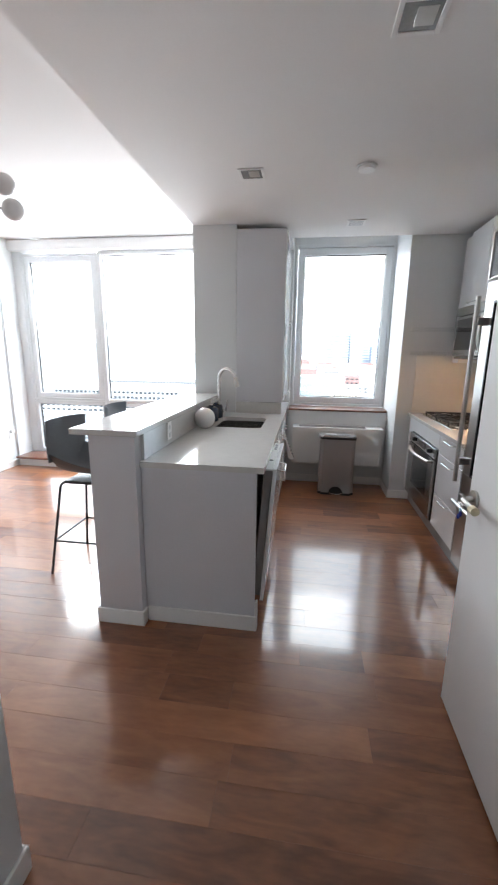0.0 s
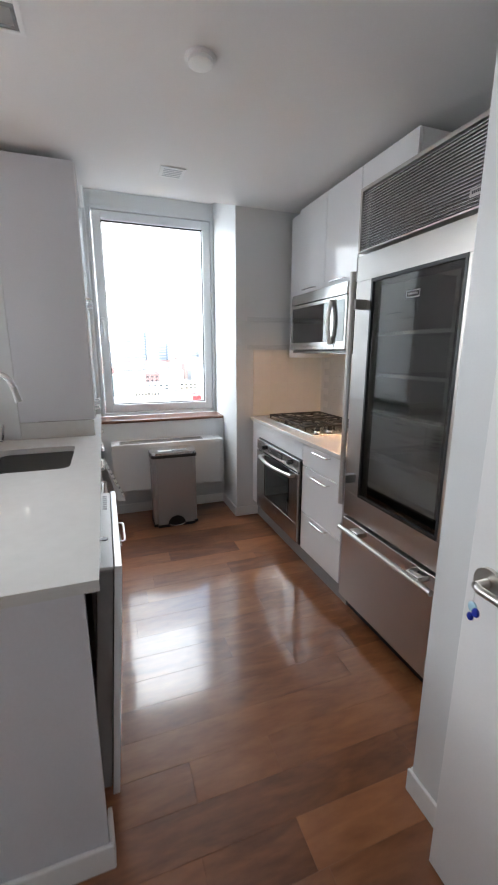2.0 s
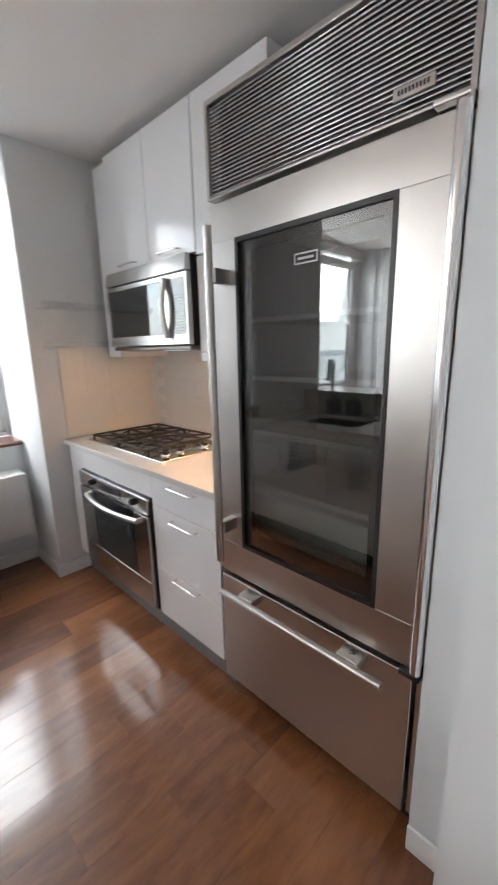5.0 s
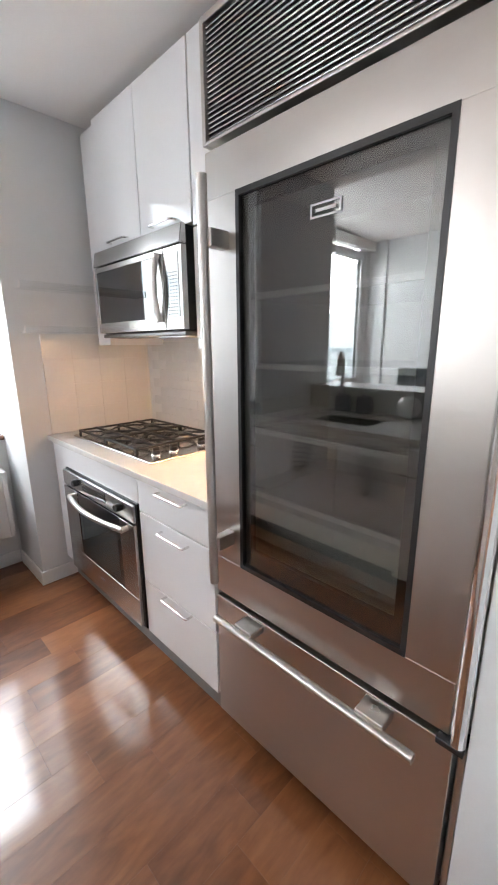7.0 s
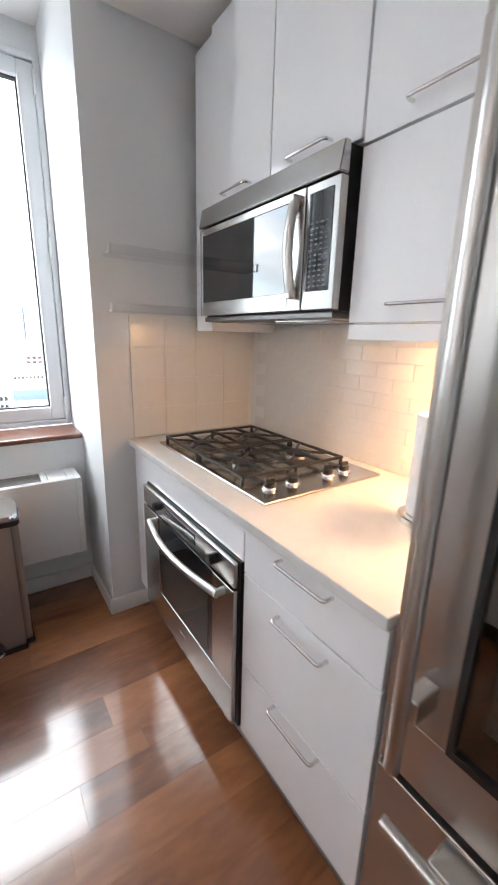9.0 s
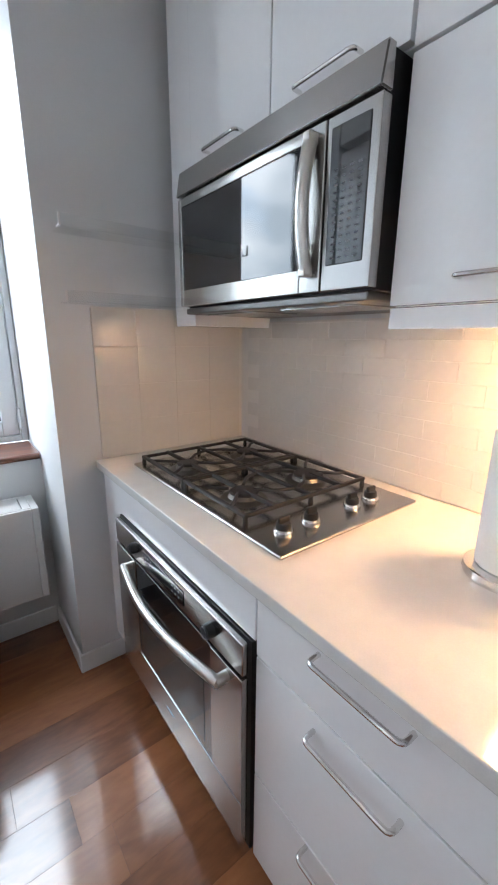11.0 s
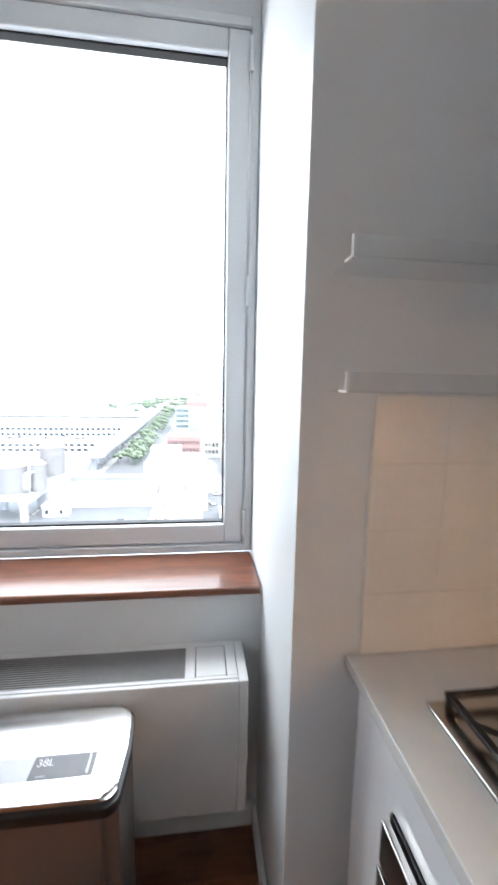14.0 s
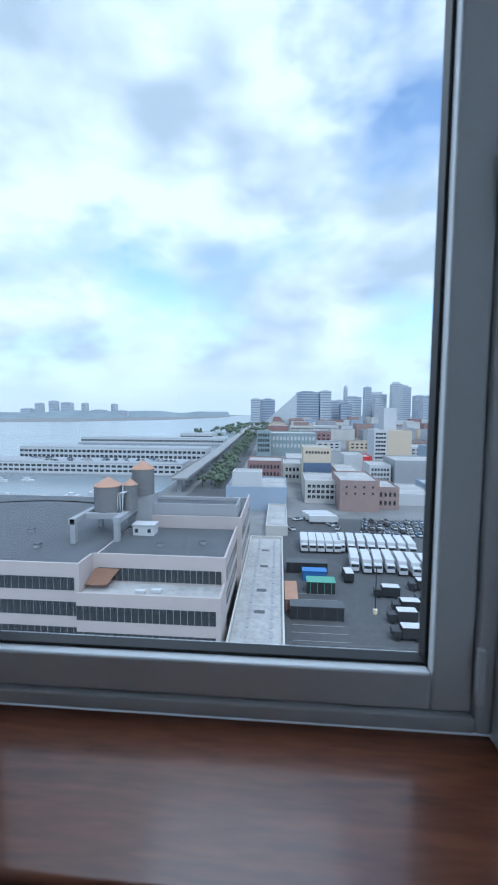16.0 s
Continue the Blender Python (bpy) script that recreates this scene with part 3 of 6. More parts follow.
for g0, g1 in ((3.462, 3.770), (3.774, 4.078)):
    bm = B()
    zt, zb, wd = 0.916, 0.906, 0.006
    xa, xb = 1.305, 1.768
    box(bm, xa, xa + 0.012, g0, g1, zb, zt, 0.002)
    box(bm, xb - 0.012, xb, g0, g1, zb, zt, 0.002)
    box(bm, xa, xb, g0, g0 + 0.012, zb, zt, 0.002)
    box(bm, xa, xb, g1 - 0.012, g1, zb, zt, 0.002)
    cx, cy = (xa + xb) / 2, (g0 + g1) / 2
    box(bm, cx - wd, cx + wd, g0, g1, zb, zt, 0.002)
    for bx_ in (1.405, 1.66):
        for s in (-1, 1):
            box(bm, bx_ - 0.005, bx_ + 0.005, min(cy + s * 0.022, g0 if s < 0 else g1), max(cy + s * 0.022, g0 if s < 0 else g1), zb, zt + 0.002, 0.0015)
            e = xa if (s < 0 and bx_ < cx) else xb if (s > 0 and bx_ > cx) else cx
            for sy in (-1, 1):
                zm = (zb + zt) / 2 + 0.001
                tube(bm, rounded([(e, cy + sy * 0.088, zm), (bx_ + s * 0.070, cy + sy * 0.066, zm), (bx_ + s * 0.026, cy + sy * 0.022, zm)], 0.012, 3), 0.0052, 8)
    for fx in (xa + 0.006, cx, xb - 0.006):
        for fy in (g0 + 0.006, g1 - 0.006):
            cyl(bm, (fx, fy, 0.8905), (fx, fy, zb + 0.003), 0.0075, 10, 0.0055)
    part("grate", bm, M_IRON, ck, "black cast iron grate")
for kx in (1.360, 1.452, 1.610, 1.690):
    bm = lathe(B(), (kx, 3.385, 0.890), [(0.024, 0), (0.024, 0.006), (0.019, 0.011)])
    k = part("knob", bm, M_CHROME, ck, "black knob in a polished ring")
    bm = lathe(B(), (kx, 3.385, 0.9), [(0.0185, 0), (0.0175, 0.012), (0.015, 0.014)])
    box(bm, kx - 0.0165, kx + 0.0165, 3.380, 3.390, 0.912, 0.928, 0.003)
    part("knob_grip", bm, M_BLACK, k)


ck.location.z += 0.01


# ---- refrigerator ----
fr = thing("refrigerator", (1.5, 2.42, 0), "tall stainless refrigerator with a glass door and a freezer drawer", "refrigerator")
RX, R0, R1 = 1.20, 2.036, 2.806
bm = B()
box(bm, RX + 0.06, 1.82, R0 + 0.004, R0 + 0.03, 0.10, 2.13)
box(bm, RX + 0.06, 1.82, R1 - 0.03, R1 - 0.004, 0.10, 2.13)
box(bm, 1.78, 1.82, R0 + 0.03, R1 - 0.03, 0.10, 2.13)
box(bm, RX + 0.06, 1.78, R0 + 0.03, R1 - 0.03, 1.80, 2.13)
box(bm, RX + 0.06, 1.78, R0 + 0.03, R1 - 0.03, 0.10, 0.62)
part("cabinet_shell", bm, M_FRINT, fr)
part("toe_kick", box(B(), RX + 0.07, RX + 0.09, R0, R1, 0.0, 0.10), M_BLACK, fr)
bm = B()
box(bm, RX + 0.003, RX + 0.04, R0 + 0.034, R1 - 0.004, 0.583, 0.712, 0.003)
box(bm, RX + 0.003, RX + 0.04, R0 + 0.034, R1 - 0.004, 1.737, 1.850, 0.003)
box(bm, RX + 0.003, RX + 0.04, R0 + 0.034, 2.176, 0.712, 1.737)
box(bm, RX + 0.003, RX + 0.04, 2.686, R1 - 0.004, 0.712, 1.737)
fd = part("door", bm, M_STEEL, fr, "brushed steel door with a large glass")
bm = B()
for a in ((2.174, 2.186, 0.710, 1.739), (2.676, 2.688, 0.710, 1.739), (2.186, 2.676, 0.710, 0.724), (2.186, 2.676, 1.725, 1.739)):
    box(bm, RX + 0.001, RX + 0.03, *a)
part("gasket", bm, M_BLACK, fd)
bm = B()
for a in ((2.186, 2.212, 0.724, 1.725), (2.650, 2.676, 0.724, 1.725), (2.212, 2.650, 0.724, 0.775), (2.212, 2.650, 1.700, 1.725)):
    box(bm, RX + 0.016, RX + 0.03, *a)
part("glass_border", bm, M_BGLASS, fd)
gl = part("glass", box(B(), RX + 0.008, RX + 0.014, 2.186, 2.676, 0.724, 1.725), M_FGLASS, fd, "tinted see-through door glass")
gl.visible_shadow = False
bm = B()
cyl(bm, (RX - 0.062, 2.738, 0.668), (RX - 0.062, 2.738, 1.770), 0.0135, 18)
for hz in (0.80, 1.63):
    box(bm, RX - 0.06, RX + 0.003, 2.712, 2.742, hz - 0.022, hz + 0.022, 0.004)
part("handle", bm, M_STEEL, fd, "long upright tubular steel handle")
bm = B()
cyl(bm, (RX - 0.004, R0 + 0.016, 0.585), (RX - 0.004, R0 + 0.016, 1.862), 0.0155, 18)
box(bm, RX - 0.024, RX + 0.02, R0 + 0.0, R0 + 0.07, 1.852, 1.866, 0.004)
part("hinge_column", bm, M_CHROME, fr, "polished tubular hinge column")
dr = part("freezer_drawer", box(B(), RX, RX + 0.045, R0 + 0.022, R1 - 0.004, 0.100, 0.566, 0.003), M_STEEL, fr)
bm = B()
cyl(bm, (RX - 0.058, 2.115, 0.537), (RX - 0.058, 2.742, 0.537), 0.0125, 18)
for hy in (2.22, 2.625):
    box(bm, RX - 0.056, RX + 0.002, hy - 0.035, hy + 0.035, 0.535, 0.560, 0.004)
part("handle", bm, M_NICKEL, dr, "long tubular drawer handle")
part("side_trim", box(B(), RX + 0.012, RX + 0.055, R0, R0 + 0.014, 0.1, 0.58, 0.002), M_STEEL, fr)
part("hinge", box(B(), RX - 0.016, RX + 0.04, R0, R0 + 0.055, 0.566, 0.582, 0.003), M_BLACK, fr)
gr = part("grille_backing", box(B(), RX + 0.05, RX + 0.06, R0, R1, 1.862, 2.13), M_UNDER, fr)
bm = B()
box(bm, RX, RX + 0.05, R0, R0 + 0.013, 1.864, 2.134, 0.002)
box(bm, RX, RX + 0.05, R1 - 0.014, R1, 1.864, 2.134, 0.002)
box(bm, RX, RX + 0.05, R0 + 0.013, R1 - 0.014, 2.118, 2.134, 0.002)
box(bm, RX, RX + 0.05, R0 + 0.013, R1 - 0.014, 1.864, 1.872, 0.002)
part("grille_frame", bm, M_STEEL, fr)
for k in range(22):
    z = 1.876 + k * 0.0110
    bm = B()
    box(bm, RX + 0.006, RX + 0.015, R0 + 0.013, R1 - 0.014, z, z + 0.0052, 0.0022)
    turned(bm, (RX + 0.01, 2.4, z + 0.003), "Y", 12)
    part("slat", bm, M_GRILLE, gr)
part("badge", box(B(), RX + 0.001, RX + 0.006, 2.115, 2.20, 1.905, 1.928, 0.001), M_STEEL, fr)
bm = B()
for k in range(9):
    box(bm, RX - 0.0005, RX + 0.0008, 2.125 + k * 0.0075, 2.1295 + k * 0.0075, 1.912, 1.921)
part("badge_marks", bm, M_DARKM, fr)
bm = B()
for a in ((2.385, 2.461, 1.628, 1.6315), (2.385, 2.461, 1.6525, 1.656), (2.385, 2.3885, 1.6315, 1.6525), (2.4575, 2.461, 1.6315, 1.6525), (2.398, 2.448, 1.639, 1.645)):
    box(bm, RX + 0.0045, RX + 0.0062, *a)
part("glass_emblem", bm, M_LABELL, fd)
for z in (0.92, 1.12, 1.31, 1.50):
    sh = part("shelf", box(B(), RX + 0.10, 1.77, R0 + 0.032, R1 - 0.032, z, z + 0.006), M_ACRYL, fr)
    part("shelf_edge", box(B(), RX + 0.092, RX + 0.10, R0 + 0.032, R1 - 0.032, z - 0.006, z + 0.010, 0.002), M_WHITE, sh)
for z in (0.625, 0.765):
    part("crisper_drawer", box(B(), RX + 0.10, 1.75, R0 + 0.04, R1 - 0.04, z, z + 0.125, 0.006), M_WHITE, fr)


# ---- upper cabinets ----
UX = 1.515


def upper_door(body, y0, y1, z0, z1, pull_z, tilt=0.0):
    f = part("door", box(B(), UX, UX + 0.019, y0 + 0.0015, y1 - 0.0015, z0 + 0.0015, z1 - 0.0015, 0.0015), M_LACQ, body)
    c = (y0 + y1) / 2
    part("handle", wire_pull(B(), (UX, c - 0.084, pull_z), (UX, c + 0.084, pull_z), (-0.028, 0, 0)), M_CHROME, f, "bent steel wire pull")


uc = thing("wall_cabinet", (1.7, 3.65, 1.375), "white lacquer wall cabinet with two doors above the microwave", "cabinet", "wall cabinets")
part("body", box(B(), UX + 0.021, XR - 0.004, 3.266, 4.044, 1.842, 2.446), M_LACQ, uc)
upper_door(uc, 3.652, 4.044, 1.842, 2.448, 1.872)
upper_door(uc, 3.270, 3.650, 1.842, 2.448, 1.872)
part("filler_panel", box(B(), UX + 0.006, XR - 0.004, 4.047, 4.19, 1.375, 2.43, 0.0015), M_LACQ, uc)
uc = thing("wall_cabinet", (1.7, 3.04, 1.357), "white lacquer wall cabinet with stacked doors and a light valance", "cabinet", "wall cabinets")
part("body", box(B(), UX + 0.021, XR - 0.004, 2.826, 3.262, 1.40, 2.446), M_LACQ, uc)
upper_door(uc, 2.826, 3.264, 1.826, 2.448, 1.866)
upper_door(uc, 2.826, 3.264, 1.400, 1.822, 1.443)
part("valance", box(B(), UX + 0.004, UX + 0.022, 2.826, 3.264, 1.357, 1.397, 0.0015), M_LACQ, uc)
bm = B()
box(bm, 1.64, 1.76, 2.90, 3.0, 1.388, 1.399, 0.002)
ul = thing("undercabinet_lamp", (1.70, 2.95, 1.388), "small warm lamp fixed under the wall cabinet", "lamp")
part("housing", bm, M_WHITE, ul)
part("diffuser", box(B(), 1.655, 1.745, 2.912, 2.988, 1.3865, 1.3878), M_LED, ul)

# microwave
mw = thing("microwave_hood", (1.66, 3.67, 1.43), "stainless over-range microwave with a curved handle", "microwave")
MX, W0, W1 = 1.462, 3.280, 4.042
part("case", box(B(), MX + 0.03, XR - 0.004, W0 + 0.004, W1 - 0.004, 1.432, 1.834, 0.003), M_DARKM, mw)
bm = B()
vs = [bm.verts.new(p) for y in (W0, W1) for p in ((MX - 0.006, y, 1.764), (MX + 0.03, y, 1.764), (MX + 0.03, y, 1.838), (MX + 0.008, y, 1.838))]
for k in range(4):
    bm.faces.new((vs[k], vs[(k + 1) % 4], vs[4 + (k + 1) % 4], vs[4 + k]))
bm.faces.new(vs[:4][::-1])
bm.faces.new(vs[4:])
bmesh.ops.bevel(bm, geom=list(bm.edges), offset=0.003, segments=2, affect="EDGES")
part("top_vent", bm, M_STEELH, mw)
bm = B()
box(bm, MX, MX + 0.03, 3.410, 3.472, 1.436, 1.760, 0.003)
box(bm, MX, MX + 0.03, 4.022, W1, 1.436, 1.760, 0.003)
box(bm, MX, MX + 0.03, 3.472, 4.022, 1.436, 1.488, 0.003)
box(bm, MX, MX + 0.03, 3.472, 4.022, 1.735, 1.760, 0.003)
md = part("door", bm, M_STEELH, mw)
part("glass", box(B(), MX + 0.004, MX + 0.02, 3.470, 4.024, 1.486, 1.737), M_BGLASS, md)
bm = B()
pts = [(MX - 0.010 - 0.020 * math.sin(math.pi * k / 10), 3.442, 1.475 + 0.262 * k / 10) for k in range(11)]
tube(bm, pts, 0.0125, 14)
bmesh.ops.scale(bm, verts=bm.verts, vec=(1, 1.5, 1), space=Matrix.Translation((0, -3.442, 0)))
box(bm, MX - 0.024, MX + 0.004, 3.431, 3.453, 1.468, 1.492, 0.004)
box(bm, MX - 0.024, MX + 0.004, 3.431, 3.453, 1.722, 1.746, 0.004)
part("handle", bm, M_NICKEL, md, "bowed brushed steel door handle")
bm = box(B(), MX + 0.002, MX + 0.03, W0, 3.407, 1.436, 1.760, 0.003)
kp = part("control_panel", bm, M_STEELH, mw)
part("key_pad", box(B(), MX - 0.0005, MX + 0.004, 3.300, 3.394, 1.486, 1.738, 0.002), M_BGLASS, kp)
bm = B()
for r in range(13):
    for c in range(4):
        box(bm, MX - 0.0009, MX - 0.0006, 3.312 + c * 0.0195, 3.322 + c * 0.0195, 1.497 + r * 0.0135, 1.501 + r * 0.0135)
part("key_legend", bm, M_LABEL, kp)
bm = B()
box(bm, MX + 0.015, XR - 0.01, W0 + 0.01, W1 - 0.01, 1.412, 1.431, 0.004)
under = part("underside", bm, M_UNDER, mw)
for y0, y1 in ((3.34, 3.60), (3.70, 3.96)):
    part("grease_filter", box(B(), 1.52, 1.68, y0, y1, 1.408, 1.4115), M_GRILLE, under)

# paper towel
pt = thing("paper_towel_roll", (1.60, 3.00, 0.88), "white paper towel roll on a steel stand", "paper towel")
part("base", lathe(B(), (1.60, 3.0, 0.8805), [(0.078, 0), (0.080, 0.006), (0.078, 0.018), (0.07, 0.022)]), M_CHROME, pt)
part("roll", lathe(B(), (1.60, 3.0, 0.904), [(0.058, 0), (0.060, 0.004), (0.060, 0.262), (0.058, 0.266)]), M_PAPER, pt)
part("rod", lathe(B(), (1.60, 3.0, 1.171), [(0.006, 0), (0.006, 0.012), (0.012, 0.018), (0.008, 0.028)]), M_CHROME, pt)

pt.location.z += 0.01

# acrylic shelves on the column
for z in (1.440, 1.653):
    a = thing("acrylic_shelf", (1.33, 4.239, z), "clear acrylic ledge shelf fixed to the wall", "shelf", "acrylic shelves")
    for nm, sp_ in (("ledge", (1.123, 1.535, 4.135, 4.239, z, z + 0.004)), ("lip", (1.123, 1.535, 4.131, 4.135, z, z + 0.034))):
        o_ = part(nm, box(B(), *sp_), M_ACRYL, a)
        o_.visible_shadow = False
    # white strip on the shelf's end, painting in the glint along its edge
    bm = box(B(), 1.117, 1.1228, 4.131, 4.1352, z, z + 0.034)
    box(bm, 1.117, 1.1228, 4.1352, 4.165, z, z + 0.004)
    part("end_glint", bm, M_FROST, a)


# ---- radiator cover and bin ----
rd = thing("radiator_cover", (0.54, 4.55, 0.26), "white enamel wall heating unit with a slatted top", "radiator")
bm = B()
box(bm, 0.062, 0.985, 4.460, 4.472, 0.26, 0.664, 0.003)
box(bm, 0.985, 1.012, 4.460, 4.633, 0.26, 0.664, 0.003)
box(bm, 0.062, 0.08, 4.472, 4.633, 0.26, 0.664, 0.003)
box(bm, 0.08, 0.985, 4.472, 4.633, 0.26, 0.30, 0.003)
part("body", bm, M_RAD, rd)
bm = B()
box(bm, 0.08, 0.985, 4.472, 4.484, 0.652, 0.666, 0.002)
box(bm, 0.08, 0.985, 4.612, 4.633, 0.652, 0.666, 0.002)
box(bm, 0.84, 0.868, 4.484, 4.612, 0.652, 0.666, 0.002)
box(bm, 0.955, 0.984, 4.484, 4.612, 0.652, 0.666, 0.002)
box(bm, 0.08, 0.13, 4.484, 4.612, 0.652, 0.666, 0.002)
part("top_frame", bm, M_RAD, rd)
part("access_lid", box(B(), 0.870, 0.953, 4.486, 4.610, 0.654, 0.6655, 0.002), M_RAD, rd)
part("cavity", box(B(), 0.131, 0.839, 4.484, 4.612, 0.60, 0.61), M_BLACK, rd)
for k in range(15):
    y = 4.487 + k * 0.0086
    part("slat", box(B(), 0.13, 0.84, y, y + 0.0042, 0.640, 0.664), M_SLAT, rd)

def bowed_plan(x0, x1, y0, y1, r, bow=0.006):
    """A rectangle's plan with round corners and slightly bowed sides."""
    pts = []
    for cx, cy, a0 in ((x1 - r, y1 - r, 0), (x0 + r, y1 - r, 90), (x0 + r, y0 + r, 180), (x1 - r, y0 + r, 270)):
        for k in range(7):
            a = radians(a0 + 15 * k)
            pts.append((cx + r * math.cos(a), cy + r * math.sin(a)))
        if a0 in (90, 270):
            pts.append(((x0 - bow if a0 == 90 else x1 + bow), (y0 + y1) / 2))
    return pts


bn = thing("pedal_bin", (0.535, 4.33, 0), "rectangular stainless steel pedal bin with a closed lid", "bin")
bm = box(B(), 0.358, 0.712, 4.215, 4.445, 0.018, 0.595)
bmesh.ops.bevel(bm, geom=[e for e in bm.edges if abs(e.verts[0].co.z - e.verts[1].co.z) > 0.3], offset=0.03, segments=5, affect="EDGES")
part("body", bm, M_BIN, bn)
bm = box(B(), 0.352, 0.718, 4.208, 4.452, 0.0, 0.022)
bmesh.ops.bevel(bm, geom=[e for e in bm.edges if abs(e.verts[0].co.z - e.verts[1].co.z) > 0.01], offset=0.03, segments=5, affect="EDGES")
part("base", bm, M_BLACK, bn)
bm = prism(B(), bowed_plan(0.352, 0.718, 4.206, 4.452, 0.032), 0.590, 0.613)
part("rim", bm, M_BLACK, bn)
bm = prism(B(), bowed_plan(0.358, 0.712, 4.213, 4.444, 0.03), 0.6135, 0.632)
bmesh.ops.bevel(bm, geom=[e for e in bm.edges if all(v.co.z > 0.63 for v in e.verts)], offset=0.008, segments=3, affect="EDGES")
lid = part("lid", bm, M_CHROME, bn)
part("label", box(B(), 0.415, 0.525, 4.262, 4.318, 0.6322, 0.6330), M_LABELL, lid)
part("label_panel", box(B(), 0.525, 0.655, 4.262, 4.318, 0.6322, 0.6330), M_LABEL, lid)
txt = bpy.data.curves.new("lid_text", "FONT")
txt.body, txt.size = "38L", 0.024
to = new("lid_text", txt)
dg = bpy.context.evaluated_depsgraph_get()
tm = bpy.data.meshes.new_from_object(to.evaluated_get(dg))
bpy.data.objects.remove(to)
tm.materials.append(M_WHITE)
to = new("label_text", tm)
to.parent = lid
to.location = (0.533, 4.292, 0.6336)
part("label_bar", box(B(), 0.54, 0.56, 4.268, 4.2695, 0.6331, 0.6335), M_LABELL, lid)
part("label_bar", box(B(), 0.640, 0.645, 4.268, 4.312, 0.6331, 0.6335), M_LABELL, lid)
bm = B()
prof = [(0.535 + 0.072 * math.cos(math.pi * k / 14), 0.02 + 0.072 * math.sin(math.pi * k / 14)) for k in range(15)]
f0 = [bm.verts.new((x, 4.2135, z)) for x, z in prof]
f1 = [bm.verts.new((x, 4.2095, z)) for x, z in prof]
for k in range(14):
    bm.faces.new((f0[k], f0[k + 1], f1[k + 1], f1[k]))
bm.faces.new(f1)
part("pedal_recess", bm, M_BLACK, bn)
bm = B()
pts = [(0.535 + 0.062 * math.cos(math.pi * k / 10 + math.pi), 4.20 - 0.018, 0.035 + 0.018 * math.sin(math.pi * k / 10 + math.pi)) for k in range(11)]
tube(bm, pts, 0.006, 8)
part("pedal", bm, M_CHROME, bn)

# ---- peninsula ----
PZ = 0.90
pw = thing("bar_wall", (-0.74, 2.9, 0), "grey painted half wall carrying the raised bar", "half wall", "", "structure")
part("panel", box(B(), -0.862, -0.624, 1.958, 3.776, 0.0, 1.036), M_PEN, pw)
bm = B()
box(bm, -0.875, -0.612, 1.946, 1.958, 0.0, 0.085, 0.004)
box(bm, -0.6235, -0.612, 1.958, 1.9995, 0.0, 0.085, 0.003)
box(bm, -0.875, -0.863, 1.958, 3.776, 0.0, 0.085, 0.004)
part("baseboard", bm, M_TRIM, pw)
part("splash", box(B(), -0.6235, -0.606, 2.03, 3.776, PZ + 0.001, 1.036), M_QUARTZ, pw)
solo("raised_worktop", box(B(), -0.945, -0.60, 1.93, 3.776, 1.038, 1.068, 0.003), M_QUARTZ, "raised pale quartz bar top", "worktop")
ol = thing("wall_outlet", (-0.606, 2.40, 0.985), "white double socket plate on the bar's splash", "socket")
part("plate", box(B(), -0.6058, -0.600, 2.365, 2.435, 0.93, 1.035, 0.003), M_WHITE, ol)
bm = B()
for z in (0.957, 1.003):
    box(bm, -0.6005, -0.5985, 2.388, 2.412, z - 0.013, z + 0.013, 0.001)
part("socket_face", bm, M_LABELL, ol)

pe = thing("peninsula_end_panel", (-0.3, 2.02, 0), "grey painted end panel of the kitchen peninsula with a white base", "panel", "", "structure")
part("panel", box(B(), -0.622, -0.032, 2.014, 2.034, 0.0, 0.868), M_PEN, pe)
part("baseboard", box(B(), -0.611, -0.018, 2.0, 2.0135, 0.0, 0.085, 0.004), M_TRIM, pe)
part("corner_trim", box(B(), -0.031, -0.018, 2.0145, 2.05, 0.0, 0.16, 0.004), M_TRIM, pe)

# counter with a cut-out for the sink
SX0, SX1, SY0, SY1 = -0.50, -0.13, 3.02, 3.50
bm = B()
box(bm, -0.6225, 0.004, 2.0, SY0, PZ - 0.03, PZ)
box(bm, -0.6225, 0.004, SY1, 3.775, PZ - 0.03, PZ)
box(bm, -0.6225, SX0, SY0, SY1, PZ - 0.03, PZ)
box(bm, SX1, 0.004, SY0, SY1, PZ - 0.03, PZ)
box(bm, -0.444, 0.004, 3.775, 4.69, PZ - 0.03, PZ)
bmesh.ops.remove_doubles(bm, verts=bm.verts, dist=0.0004)
for cx, sx in ((SX0, 1), (SX1, -1)):
    for cy, sy in ((SY0, 1), (SY1, -1)):
        pts = [(cx, cy)] + [(cx + sx * 0.05 * (1 - math.sin(a * math.pi / 12)), cy + sy * 0.05 * (1 - math.cos(a * math.pi / 12))) for a in range(7)]
        prism(bm, pts if sx * sy > 0 else pts[::-1], PZ - 0.0297, PZ - 0.0003)
solo("peninsula_worktop", bm, M_QUARTZ, "pale cream quartz peninsula worktop with an undermount sink cut-out", "worktop")
solo("sink_backsplash", box(B(), -0.444, -0.03, 3.762, 3.7745, PZ + 0.001, 1.0, 0.002), M_QUARTZ, "low quartz upstand behind the sink", "backsplash")

